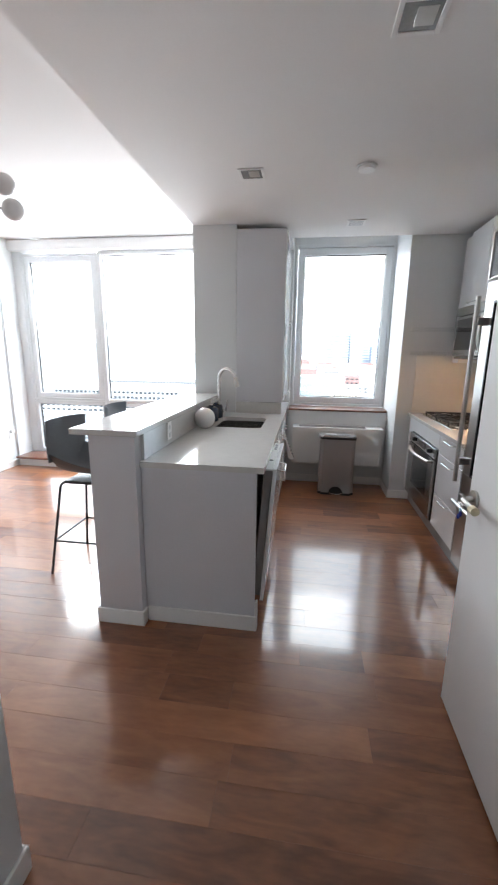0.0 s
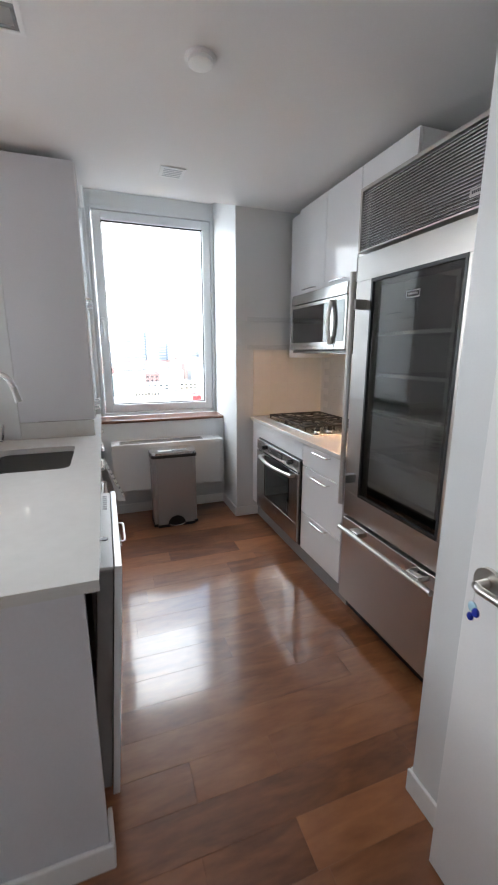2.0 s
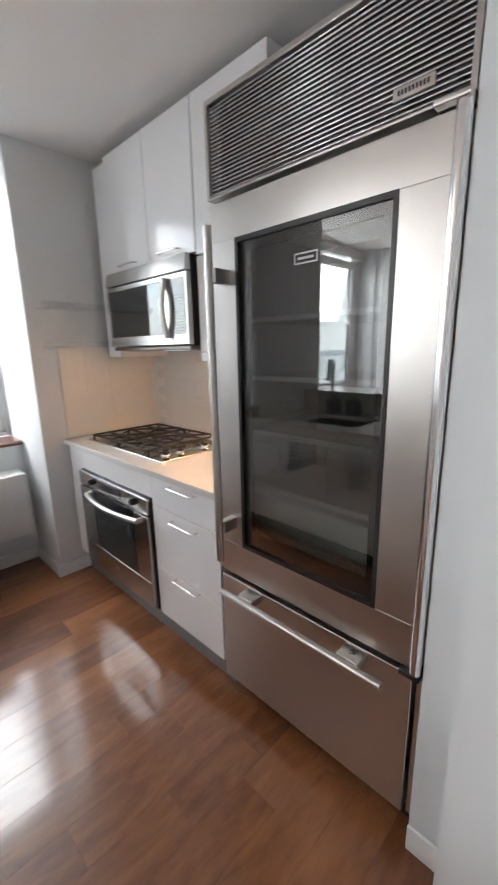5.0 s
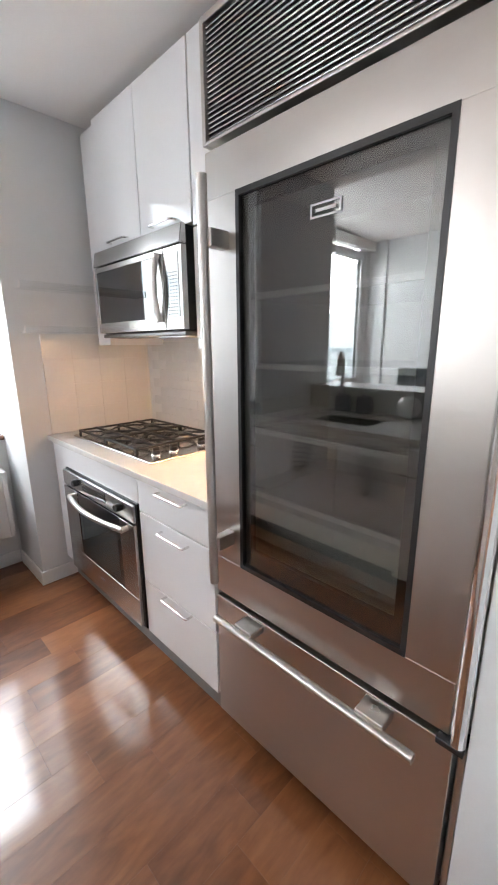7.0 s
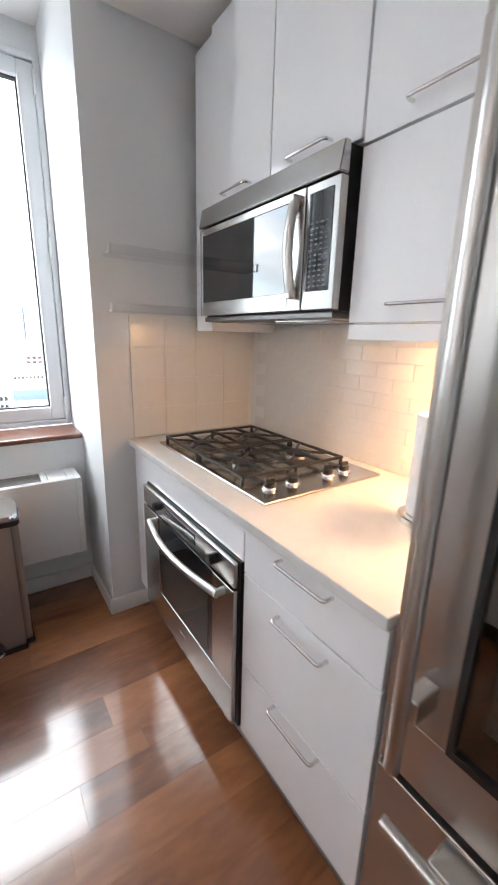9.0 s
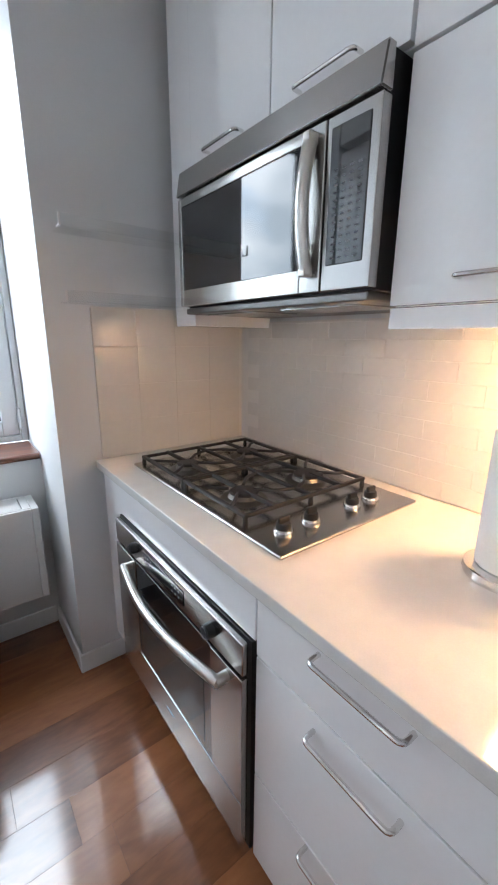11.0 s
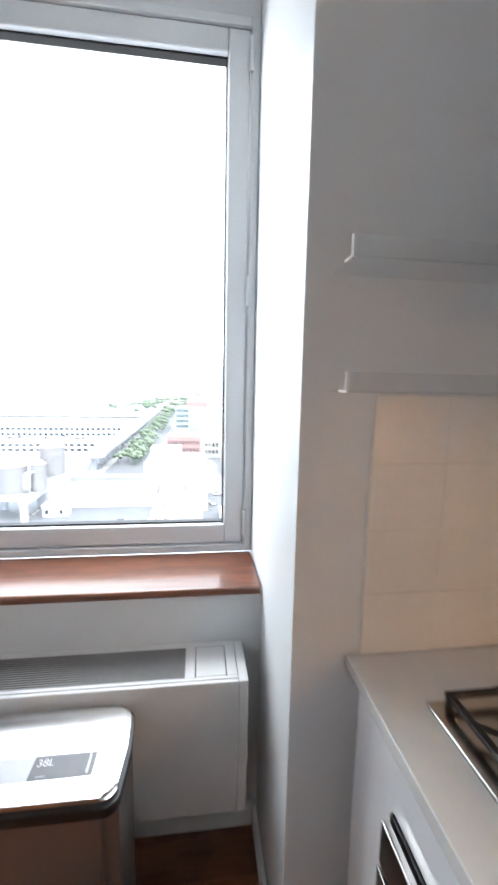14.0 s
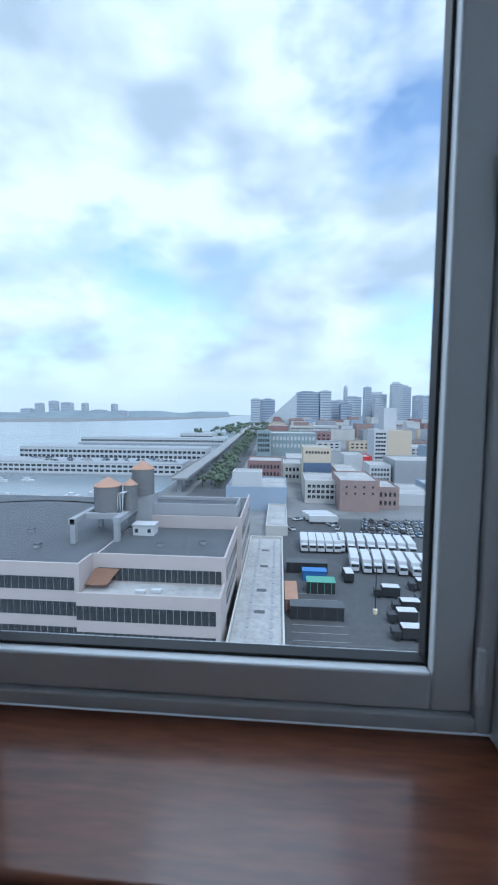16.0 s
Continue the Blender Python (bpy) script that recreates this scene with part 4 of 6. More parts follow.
sk = thing("kitchen_sink", (-0.315, 3.26, 0.70), "undermount stainless steel kitchen sink", "sink")
bm = B()
t = 0.004
a0, a1, c0, c1 = SX0 - 0.006, SX1 + 0.006, SY0 - 0.006, SY1 + 0.006
box(bm, a0 - t, a0, c0, c1, 0.70, 0.868)
box(bm, a1, a1 + t, c0, c1, 0.70, 0.868)
box(bm, a0, a1, c0 - t, c0, 0.70, 0.868)
box(bm, a0, a1, c1, c1 + t, 0.70, 0.868)
box(bm, a0, a1, c0, c1, 0.696, 0.70)
part("bowl", bm, M_STEELH, sk)
part("drain", lathe(B(), ((a0 + a1) / 2, (c0 + c1) / 2, 0.7), [(0.045, 0), (0.045, 0.003), (0.03, 0.004)]), M_CHROME, sk)

fc = thing("faucet", (-0.545, 3.44, PZ), "tall chrome gooseneck pull-down faucet", "faucet")
fx, fy = -0.532, 3.45
bm = lathe(B(), (fx, fy, PZ), [(0.026, 0), (0.026, 0.006), (0.019, 0.010), (0.018, 0.11), (0.013, 0.118)])
pts = [(fx, fy, PZ + 0.10), (fx, fy, PZ + 0.325)]
for k in range(1, 13):
    a = math.pi * k / 12 * 0.93
    pts.append((fx + 0.075 - 0.075 * math.cos(a), fy - 0.03 * (1 - math.cos(a)), PZ + 0.325 + 0.085 * math.sin(a)))
tube(bm, pts, 0.0145, 14)
part("spout", bm, M_CHROME, fc)
e = Vector(pts[-1])
bm = B()
cyl(bm, e, e + Vector((0.018, -0.008, -0.075)), 0.0135, 16, 0.017)
part("spray_head", bm, M_NICKEL, fc)
bm = B()
cyl(bm, (fx + 0.015, fy - 0.004, PZ + 0.06), (fx + 0.062, fy - 0.012, PZ + 0.062), 0.009, 12)
tube(bm, [(fx + 0.058, fy - 0.012, PZ + 0.062), (fx + 0.066, fy - 0.014, PZ + 0.10), (fx + 0.070, fy - 0.014, PZ + 0.15)], 0.0055, 10)
part("lever", bm, M_CHROME, fc)

sp = thing("soap_dispenser", (-0.575, 3.30, PZ), "dark blue ceramic soap bottle with a chrome pump", "soap dispenser")
part("bottle", lathe(B(), (-0.560, 3.28, PZ), [(0.053, 0), (0.058, 0.006), (0.058, 0.09), (0.050, 0.110), (0.020, 0.118), (0.017, 0.126)]), M_BLUE, sp)
bm = lathe(B(), (-0.560, 3.28, PZ + 0.126), [(0.016, 0), (0.016, 0.012), (0.006, 0.014), (0.006, 0.04), (0.013, 0.042), (0.013, 0.052)])
cyl(bm, (-0.560, 3.28, PZ + 0.173), (-0.525, 3.262, PZ + 0.172), 0.005, 10)
part("pump", bm, M_CHROME, sp)
sp2 = copy_thing(sp, pose(-0.585, 3.46, PZ, 0, 0, 40))
tagged(sp2, "dark blue soap bottle with a pump behind its twin", "soap dispenser")
bm = ball(B(), (-0.53, 2.955, PZ + 0.074), 0.074, 1, 1, 1, 36, 24)
solo("white_globe", bm, M_FROST, "round white ceramic globe standing on the worktop", "ornament")

# base units facing the aisle
AX = -0.02


def aisle_front(name, parent, y0, y1, z0, z1, hy0, hy1, hz):
    f = part(name, box(B(), AX - 0.019, AX, y0 + 0.0015, y1 - 0.0015, z0 + 0.0015, z1 - 0.0015, 0.0015), M_LACQ, parent)
    part("handle", wire_pull(B(), (AX, hy0, hz), (AX, hy1, hz), (0.028, 0, 0)), M_CHROME, f, "bent steel wire pull")
    return f


sb = thing("sink_cabinet", (-0.3, 3.15, 0), "white lacquer sink base cabinet with two doors", "cabinet", "aisle cabinets")
part("body", box(B(), -0.60, AX - 0.021, 2.745, 3.55, 0.12, 0.69), M_LACQ, sb)
d1 = aisle_front("door", sb, 2.745, 3.148, 0.12, 0.866, 2.83, 3.0, 0.82)
d2 = aisle_front("door", sb, 3.152, 3.55, 0.12, 0.866, 3.27, 3.44, 0.82)
part("toe_kick", box(B(), -0.10, -0.085, 2.745, 4.5, 0.0, 0.12), M_DARKM, sb)
db = thing("aisle_drawer_cabinet", (-0.3, 3.9, 0), "white lacquer base cabinet with four drawers", "cabinet", "aisle cabinets")
part("body", box(B(), -0.44, AX - 0.021, 3.56, 4.62, 0.12, 0.868), M_LACQ, db)
for z0, z1 in ((0.73, 0.866), (0.43, 0.727), (0.12, 0.427)):
    aisle_front("drawer", db, 3.553, 4.08, z0, z1, 3.73, 3.90, z1 - 0.05)
    aisle_front("drawer", db, 4.083, 4.62, z0, z1, 4.27, 4.44, z1 - 0.05)
# towels over the sink cabinet's pulls
for (y0, y1, drop, off, amp, stripes) in ((2.845, 2.985, 0.27, 0.016, 0.016, False), (3.275, 3.425, 0.22, 0.034, 0.022, True)):
    tw = thing("dish_towel", (0.02, y0, 0.6), "striped white dish towel hung over a pull" if stripes else "white dish towel hung over a pull", "towel")
    bm = B()
    nx, nz = 12, 16
    g = []
    for j in range(nz + 1):
        v = j / nz
        row = []
        for i in range(nx + 1):
            u = i / nx
            w = amp * math.sin(u * 9 + v * 2) * v + off * v * 2
            row.append(bm.verts.new((0.0165 + w + 0.008 * v, y0 + (y1 - y0) * u + 0.012 * v * (u - 0.5), 0.835 - drop * v - 0.02 * u * v)))
        g.append(row)
    for j in range(nz):
        for i in range(nx):
            bm.faces.new((g[j][i], g[j][i + 1], g[j + 1][i + 1], g[j + 1][i]))
    bmesh.ops.solidify(bm, geom=list(bm.faces), thickness=0.004)
    cl = part("cloth", bm, M_TOWEL, tw)
    if stripes:
        for k in range(7):
            v0 = 0.12 + k * 0.12
            bm = B()
            g = []
            for j in range(2):
                v = v0 + j * 0.035
                g.append([bm.verts.new((0.0182 + amp * math.sin(i / nx * 9 + v * 2) * v + off * v * 2 + 0.008 * v, y0 + (y1 - y0) * i / nx + 0.012 * v * (i / nx - 0.5), 0.835 - drop * v - 0.02 * i / nx * v)) for i in range(nx + 1)])
            for i in range(nx):
                bm.faces.new((g[0][i], g[0][i + 1], g[1][i + 1], g[1][i]))
            bmesh.ops.solidify(bm, geom=list(bm.faces), thickness=-0.0008)
            part("stripe", bm, M_STRIPE, cl)

# dishwasher with its door ajar
dw = thing("dishwasher", (-0.3, 2.42, 0.1), "built-in dishwasher with its panelled door standing ajar", "dishwasher")
bm = B()
box(bm, -0.60, -0.066, 2.10, 2.13, 0.10, 0.862)
box(bm, -0.60, -0.066, 2.70, 2.74, 0.10, 0.862)
box(bm, -0.60, -0.58, 2.13, 2.70, 0.10, 0.862)
box(bm, -0.58, -0.066, 2.13, 2.70, 0.845, 0.862)
box(bm, -0.58, -0.066, 2.13, 2.70, 0.10, 0.12)
part("tub", bm, M_STEEL, dw)
piv = (-0.05, 2.4, 0.12)
TILT = 4.2
bm = turned(box(B(), -0.062, -0.018, 2.125, 2.735, 0.135, 0.852, 0.004), piv, "Y", TILT)
dd = part("door", bm, M_SLAT, dw)
bm = turned(box(B(), -0.0625, -0.0175, 2.126, 2.734, 0.853, 0.862, 0.003), piv, "Y", TILT)
part("control_strip", bm, M_RAD, dd, "pale control strip with small keys")
bm = B()
for k in range(7):
    box(bm, -0.045, -0.030, 2.55 + k * 0.022, 2.562 + k * 0.022, 0.8622, 0.8628)
turned(bm, piv, "Y", TILT)
part("control_marks", bm, M_LABEL, dd)
part("start_button", turned(cyl(B(), (-0.040, 2.30, 0.862), (-0.040, 2.30, 0.865), 0.011, 18), piv, "Y", TILT), M_LABEL, dd)
bm = turned(box(B(), -0.016, 0.004, 2.12, 2.742, 0.11, 0.866, 0.002), piv, "Y", TILT)
part("front_panel", bm, M_LACQ, dd, "white lacquer front panel")
bm = turned(wire_pull(B(), (0.004, 2.545, 0.735), (0.004, 2.715, 0.735), (0.03, 0, 0)), piv, "Y", TILT)
part("handle", bm, M_CHROME, dd)
part("side_strip", box(B(), -0.06, -0.040, 2.06, 2.095, 0.0, 0.866, 0.002), M_STEEL, dw)

# tall cabinet standing on the counter's far end
tc = thing("tall_wall_cabinet", (-0.24, 4.2, 1.0), "tall grey-white cabinet with closed doors above the sink counter", "cabinet")
part("side_panel", box(B(), -0.446, -0.028, 3.775, 3.795, 1.003, 2.45, 0.0015), M_PEN, tc)
part("body", box(B(), -0.444, AX - 0.021, 3.796, 4.69, 1.003, 2.448), M_LACQ, tc)
for y0, y1 in ((3.797, 4.235), (4.238, 4.688)):
    for z0, z1, hz in ((1.003, 1.69, 1.05), (1.693, 2.448, 1.745)):
        f = part("door", box(B(), AX - 0.019, AX, y0 + 0.0015, y1 - 0.0015, z0 + 0.0015, z1 - 0.0015, 0.0015), M_LACQ, tc)
        c = (y0 + y1) / 2
        part("handle", wire_pull(B(), (AX, c - 0.084, hz), (AX, c + 0.084, hz), (0.028, 0, 0)), M_CHROME, f)


# ---- ceiling fixtures ----
def square_light(x, y, w, d):
    l = thing("recessed_light", (x, y, CEIL), "square recessed ceiling light with a glass cover, unlit", "ceiling light", "recessed lights")
    bm = B()
    z0, z1, f = CEIL - 0.006, CEIL - 0.0005, 0.018
    box(bm, x - w, x - w + f, y - d, y + d, z0, z1, 0.002)
    box(bm, x + w - f, x + w, y - d, y + d, z0, z1, 0.002)
    box(bm, x - w + f, x + w - f, y - d, y - d + f, z0, z1, 0.002)
    box(bm, x - w + f, x + w - f, y + d - f, y + d, z0, z1, 0.002)
    part("trim_ring", bm, M_TRIM, l)
    part("diffuser", box(B(), x - w + f, x + w - f, y - d + f, y + d - f, CEIL - 0.0035, CEIL - 0.0008), M_LFACE, l)
    part("lamp_cap", box(B(), x - w * 0.2, x + w * 0.6, y - d * 0.5, y + d * 0.5, CEIL - 0.0048, CEIL - 0.0036, 0.0005), M_NICKEL, l)


M_LFACE = mat("fixture_glass", (0.34, 0.35, 0.35), 0.15, 0.3, vary=0.2, scale=20)
square_light(-0.195, 2.845, 0.078, 0.078)
square_light(0.495, 1.77, 0.078, 0.078)
av = thing("ceiling_vent", (0.53, 3.83, CEIL), "small white square ceiling vent", "vent")
part("plate", box(B(), 0.455, 0.605, 3.755, 3.905, CEIL - 0.008, CEIL - 0.0005, 0.003), M_TRIM, av)
for k in range(5):
    part("slot_bar", box(B(), 0.475, 0.585, 3.776 + k * 0.024, 3.784 + k * 0.024, CEIL - 0.010, CEIL - 0.0075), M_LABELL, av)
sd = thing("smoke_detector", (0.475, 2.82, CEIL), "round white ceiling smoke detector", "smoke detector")
part("base", lathe(B(), (0.475, 2.82, CEIL), [(0.058, -0.0005), (0.058, -0.008), (0.054, -0.01)]), M_WHITE, sd)
part("cover", lathe(B(), (0.475, 2.82, CEIL - 0.0102), [(0.048, 0), (0.046, -0.012), (0.03, -0.017)]), M_TRIM, sd)

# globe lamp in the living room
gl2 = thing("globe_chandelier", (-1.95, 2.42, HIGH), "ceiling lamp with frosted globes on thin arms, unlit", "ceiling lamp")
part("stem", tube(B(), [(-1.95, 2.42, HIGH), (-1.95, 2.42, 2.26)], 0.009, 10), M_NICKEL, gl2)
part("canopy", lathe(B(), (-1.95, 2.42, HIGH - 0.025), [(0.06, 0), (0.06, 0.0245)]), M_NICKEL, gl2)
for gx, gy, gz in ((-1.60, 2.53, 2.37), (-1.56, 2.53, 2.235)):
    arm = part("arm", tube(B(), [(-1.95, 2.42, 2.27), (gx, gy, gz)], 0.006, 8), M_NICKEL, gl2)
    part("globe", ball(B(), (gx, gy, gz), 0.06), M_FROST, arm)


# ---- bar stools ----
def bar_stool(x, y, turn):
    s = thing("bar_stool", (0, 0, 0), "dark grey leather bucket bar stool on thin black legs", "stool", "bar stools")
    bm = B()
    # bucket shell: seat curling up to the back and the sides
    nu, nv = 14, 14
    g = []
    for j in range(nv + 1):
        v = j / nv
        row = []
        for i in range(nu + 1):
            u = 2 * i / nu - 1
            if v < 0.5:
                t_ = v / 0.5
                yy, zz = -0.19 + 0.36 * t_, 0.665 - 0.012 * math.sin(math.pi * t_)
            else:
                t_ = (v - 0.5) / 0.5
                yy, zz = 0.17 + 0.065 * math.sin(t_ * 1.5), 0.665 + 0.345 * t_ ** 1.25
            half = 0.205 if v < 0.5 else 0.205 + 0.03 * math.sin(math.pi * (v - 0.5)) - 0.02 * (v - 0.5)
            side = abs(u) ** 3
            lift = side * (0.05 + 0.10 * min(v / 0.5, 1.0) if v < 0.6 else 0.0)
            curl = -side * 0.09 * max(0.0, (v - 0.45) / 0.55)
            row.append(bm.verts.new((u * half, yy + curl, zz + lift * (1 - max(0, v - 0.5)))))
        g.append(row)
    for j in range(nv):
        for i in range(nu):
            bm.faces.new((g[j][i], g[j][i + 1], g[j + 1][i + 1], g[j + 1][i]))
    bmesh.ops.solidify(bm, geom=list(bm.faces), thickness=0.03)
    bmesh.ops.smooth_vert(bm, verts=bm.verts, factor=0.5, use_axis_x=True, use_axis_y=True, use_axis_z=True)
    part("seat_shell", bm, M_LEATH, s)
    bm = B()
    box(bm, -0.13, 0.13, -0.13, 0.13, 0.60, 0.618, 0.004)
    part("seat_plate", bm, M_DARKM, s)
    for sx in (-1, 1):
        for sy in (-1, 1):
            part("leg", tube(B(), rounded([(sx * 0.12, sy * 0.12, 0.612), (sx * 0.15, sy * 0.14, 0.60), (sx * 0.215, sy * 0.215, 0.0)], 0.03), 0.0085, 10), M_DARKM, s)
    for sy in (-1, 1):
        part("footrest", tube(B(), [(-0.19, sy * 0.19, 0.225), (0.19, sy * 0.19, 0.225)], 0.006, 8), M_DARKM, s)
    for sx in (-1, 1):
        part("footrest", tube(B(), [(sx * 0.19, -0.19, 0.225), (sx * 0.19, 0.19, 0.225)], 0.006, 8), M_DARKM, s)
    part("piping", tube(B(), [(-0.19, -0.17, 0.645), (0.0, -0.19, 0.64), (0.19, -0.17, 0.645)], 0.004, 6), M_CHROME, s)
    s.matrix_basis = pose(x, y, 0, 0, 0, turn)
    return s


st = bar_stool(-1.20, 2.56, 90)
copy_thing(st, pose(-1.22, 3.33, 0, 0, 0, 96))

# living room's west wall: socket, adaptor, screen
so = thing("wall_outlet", (XL, 4.5, 0.42), "white wall socket with a plugged-in adaptor", "socket")
part("plate", box(B(), XL + 0.0005, XL + 0.006, 4.52, 4.60, 0.36, 0.48, 0.002), M_WHITE, so)
part("adaptor", box(B(), XL + 0.0065, XL + 0.045, 4.535, 4.585, 0.43, 0.475, 0.004), M_WHITE, so)
part("cord", tube(B(), rounded([(XL + 0.04, 4.56, 0.47), (XL + 0.05, 4.60, 0.52), (XL + 0.03, 4.625, 0.45), (XL + 0.02, 4.60, 0.3)], 0.04), 0.003, 8), M_WHITE, so)
tv = thing("television", (XL + 0.02, 4.0, 0.66), "flat black television hung on the wall", "television")
part("case", box(B(), XL + 0.001, XL + 0.04, 3.55, 4.36, 0.66, 1.05, 0.004), M_BLACK, tv)
part("screen", box(B(), XL + 0.0405, XL + 0.042, 3.56, 4.35, 0.67, 1.04), M_BGLASS, tv)

# ---- outside: the city far below ----
G = -45.0
crng = random.Random(21)
M_ASPH = mat("asphalt", (0.075, 0.078, 0.082), 0.9, vary=0.25, scale=0.05, fine=0.8, bump=0.0)
M_CITY = mat("city_ground", (0.19, 0.19, 0.19), 0.9, vary=0.3, scale=0.02, fine=0.15, bump=0.0)
M_WATER = mat("river_water", (0.20, 0.235, 0.25), 0.22, vary=0.08, scale=0.01, fine=0.12, bump=0.15)
M_CONC = mat("pink_concrete", (0.42, 0.37, 0.355), 0.8, vary=0.06, scale=0.2, fine=3, bump=0.1)
M_MEMB = mat("roof_membrane", (0.085, 0.092, 0.10), 0.7, vary=0.3, scale=0.12, fine=1.2, bump=0.1)
M_WHROOF = mat("pale_roof", (0.36, 0.355, 0.345), 0.85, vary=0.3, scale=0.15, fine=1.0, bump=0.1)
M_OGLASS = mat("office_glass", (0.035, 0.042, 0.048), 0.12, vary=0.4, scale=0.3, fine=2, bump=0.0)
M_BRICK = mat("brown_brick", (0.30, 0.22, 0.20), 0.85, vary=0.12, scale=0.4, fine=4)
M_REDB = mat("red_brick", (0.27, 0.165, 0.155), 0.85, vary=0.12, scale=0.4, fine=4)
M_OFFW = mat("off_white_render", (0.48, 0.47, 0.44), 0.8, vary=0.08, scale=0.3, fine=3)
M_BLUEW = mat("blue_grey_cladding", (0.30, 0.36, 0.44), 0.7, vary=0.06, scale=0.3, fine=3)
M_WHITEW = mat("white_cladding", (0.50, 0.51, 0.52), 0.7, vary=0.05, scale=0.3, fine=3)
M_TAN = mat("tan_wall", (0.55, 0.46, 0.35), 0.8, vary=0.06, scale=0.3, fine=3)
M_GREYW = mat("grey_wall", (0.30, 0.31, 0.325), 0.8, vary=0.08, scale=0.3, fine=3)
M_GREEN = mat("grey_green_cladding", (0.24, 0.30, 0.31), 0.6, vary=0.08, scale=0.2, fine=2)
M_REDS = mat("red_sign", (0.55, 0.04, 0.04), 0.5, vary=0.05)
# tower colours are paled and blued: distance haze painted into the base colour
M_TOWERB = mat("hazed_blue_glass_tower", (0.20, 0.245, 0.32), 0.5, vary=0.12, scale=0.02, fine=0.2, stretch=(1, 1, 3), bump=0.0)
M_TOWERW = mat("hazed_pale_tower", (0.47, 0.50, 0.53), 0.6, vary=0.12, scale=0.02, fine=0.25, stretch=(1, 1, 4), bump=0.0)
M_TOWERG = mat("hazed_grey_tower", (0.41, 0.45, 0.50), 0.6, vary=0.15, scale=0.02, fine=0.25, stretch=(1, 1, 4), bump=0.0)
M_TANK = mat("tank_staves", (0.15, 0.15, 0.155), 0.7, vary=0.2, scale=1, fine=6, stretch=(6, 6, 0.4))
M_RUST = mat("rusty_roof", (0.40, 0.235, 0.16), 0.8, vary=0.2, scale=0.6, fine=4)
M_TREE = mat("foliage", (0.095, 0.125, 0.085), 0.9, vary=0.4, scale=0.1, fine=0.8)
# the shore's colour has distance haze painted in as well
M_SHORE = mat("hazed_far_shore", (0.20, 0.245, 0.265), 0.9, vary=0.2, scale=0.004, fine=0.03, bump=0.0)
M_CARP = mat("car_paint", (0.35, 0.36, 0.37), 0.3, vary=0.1)
M_BLKP = mat("black_truck_paint", (0.03, 0.032, 0.035), 0.4, vary=0.1)
M_TARPG = mat("green_roof", (0.10, 0.30, 0.22), 0.6, vary=0.1)
M_TARPB = mat("blue_tarp", (0.05, 0.17, 0.42), 0.5, vary=0.1)
M_PAVE = mat("city_pavement", (0.27, 0.27, 0.265), 0.9, vary=0.2, scale=0.1, fine=1.0)
M_TYRE = mat("tyre_rubber", (0.015, 0.015, 0.016), 0.8)

# ground with the river as a sheet just above it
solo("ground", box(B(), -4500, 4500, 8, 4700, G - 2, G), M_CITY, "grey built-up city ground reaching the horizon", "ground", "", "structure")
bm = prism(B(), [(-66, 262), (-66, 520), (-120, 1400), (-60, 2400), (-60, 4650), (-420, 4650), (-420, 2600), (-560, 1900), (-900, 1400), (-2300, 1050), (-2300, 170), (-90, 170), (-66, 225)], G + 0.02, G + 0.25)
solo("river", bm, M_WATER, "wide grey river under an overcast sky", "water", "", "structure")
solo("parking_lot", box(B(), 2.2, 95, 60, 176, G + 0.02, G + 0.12), M_ASPH, "dark asphalt parking lot", "parking lot", "", "structure")
bm = B()
for k in range(12):
    box(bm, 4 + k * 0.0, 15.5, 70 + k * 3.0, 70.14 + k * 3.0, G + 0.121, G + 0.13)
    box(bm, 34, 46, 70 + k * 3.4, 70.14 + k * 3.4, G + 0.121, G + 0.13)
solo("parking_lines", bm, M_PAVE, "faded white parking bay lines", "road marking", "", "structure")

wcache = {}


def win_mesh(w, h, axis, material):
    key = (round(w, 2), round(h, 2), axis, material.name)
    if key not in wcache:
        bm = B()
        if axis == "y":
            box(bm, -w / 2, w / 2, -0.06, 0.05, -h / 2, h / 2)
        else:
            box(bm, -0.06, 0.05, -w / 2, w / 2, -h / 2, h / 2)
        wcache[key] = smooth_mesh("window", bm, material, 0)
    return wcache[key]


def windows(parent, axis, fixed, a0, a1, z0, z1, n, rows, fill=0.6, tall=0.5, material=None):
    """A grid of separate windows on one facade."""
    w, h = (a1 - a0) / n, (z1 - z0) / rows
    me = win_mesh(w * fill, h * tall, axis, material or M_OGLASS)
    for r in range(rows):
        for c in range(n):
            a, z = a0 + (c + 0.5) * w, z0 + (r + 0.5) * h
            ob = new("window", me)
            ob.parent = parent
            ob.location = (a, fixed, z) if axis == "y" else (fixed, a, z)


def building(name, x0, x1, y0, y1, top, material, label, roof=None, base=G, cat="building", group=""):
    b = thing(name, ((x0 + x1) / 2, (y0 + y1) / 2, base), label, cat, group)
    wl_ = part("wall", box(B(), x0, x1, y0, y1, base, top), material, b)
    bm = box(B(), x0 + 0.4, x1 - 0.4, y0 + 0.4, y1 - 0.4, top + 0.005, top + 0.12)
    part("roof", bm, roof or M_WHROOF, b)
    bm = B()
    for s in ((x0, x1, y0, y0 + 0.35), (x0, x1, y1 - 0.35, y1), (x0, x0 + 0.35, y0 + 0.35, y1 - 0.35), (x1 - 0.35, x1, y0 + 0.35, y1 - 0.35)):
        box(bm, *s, top + 0.004, top + 0.8)
    part("parapet", bm, material, b)
    return b, wl_


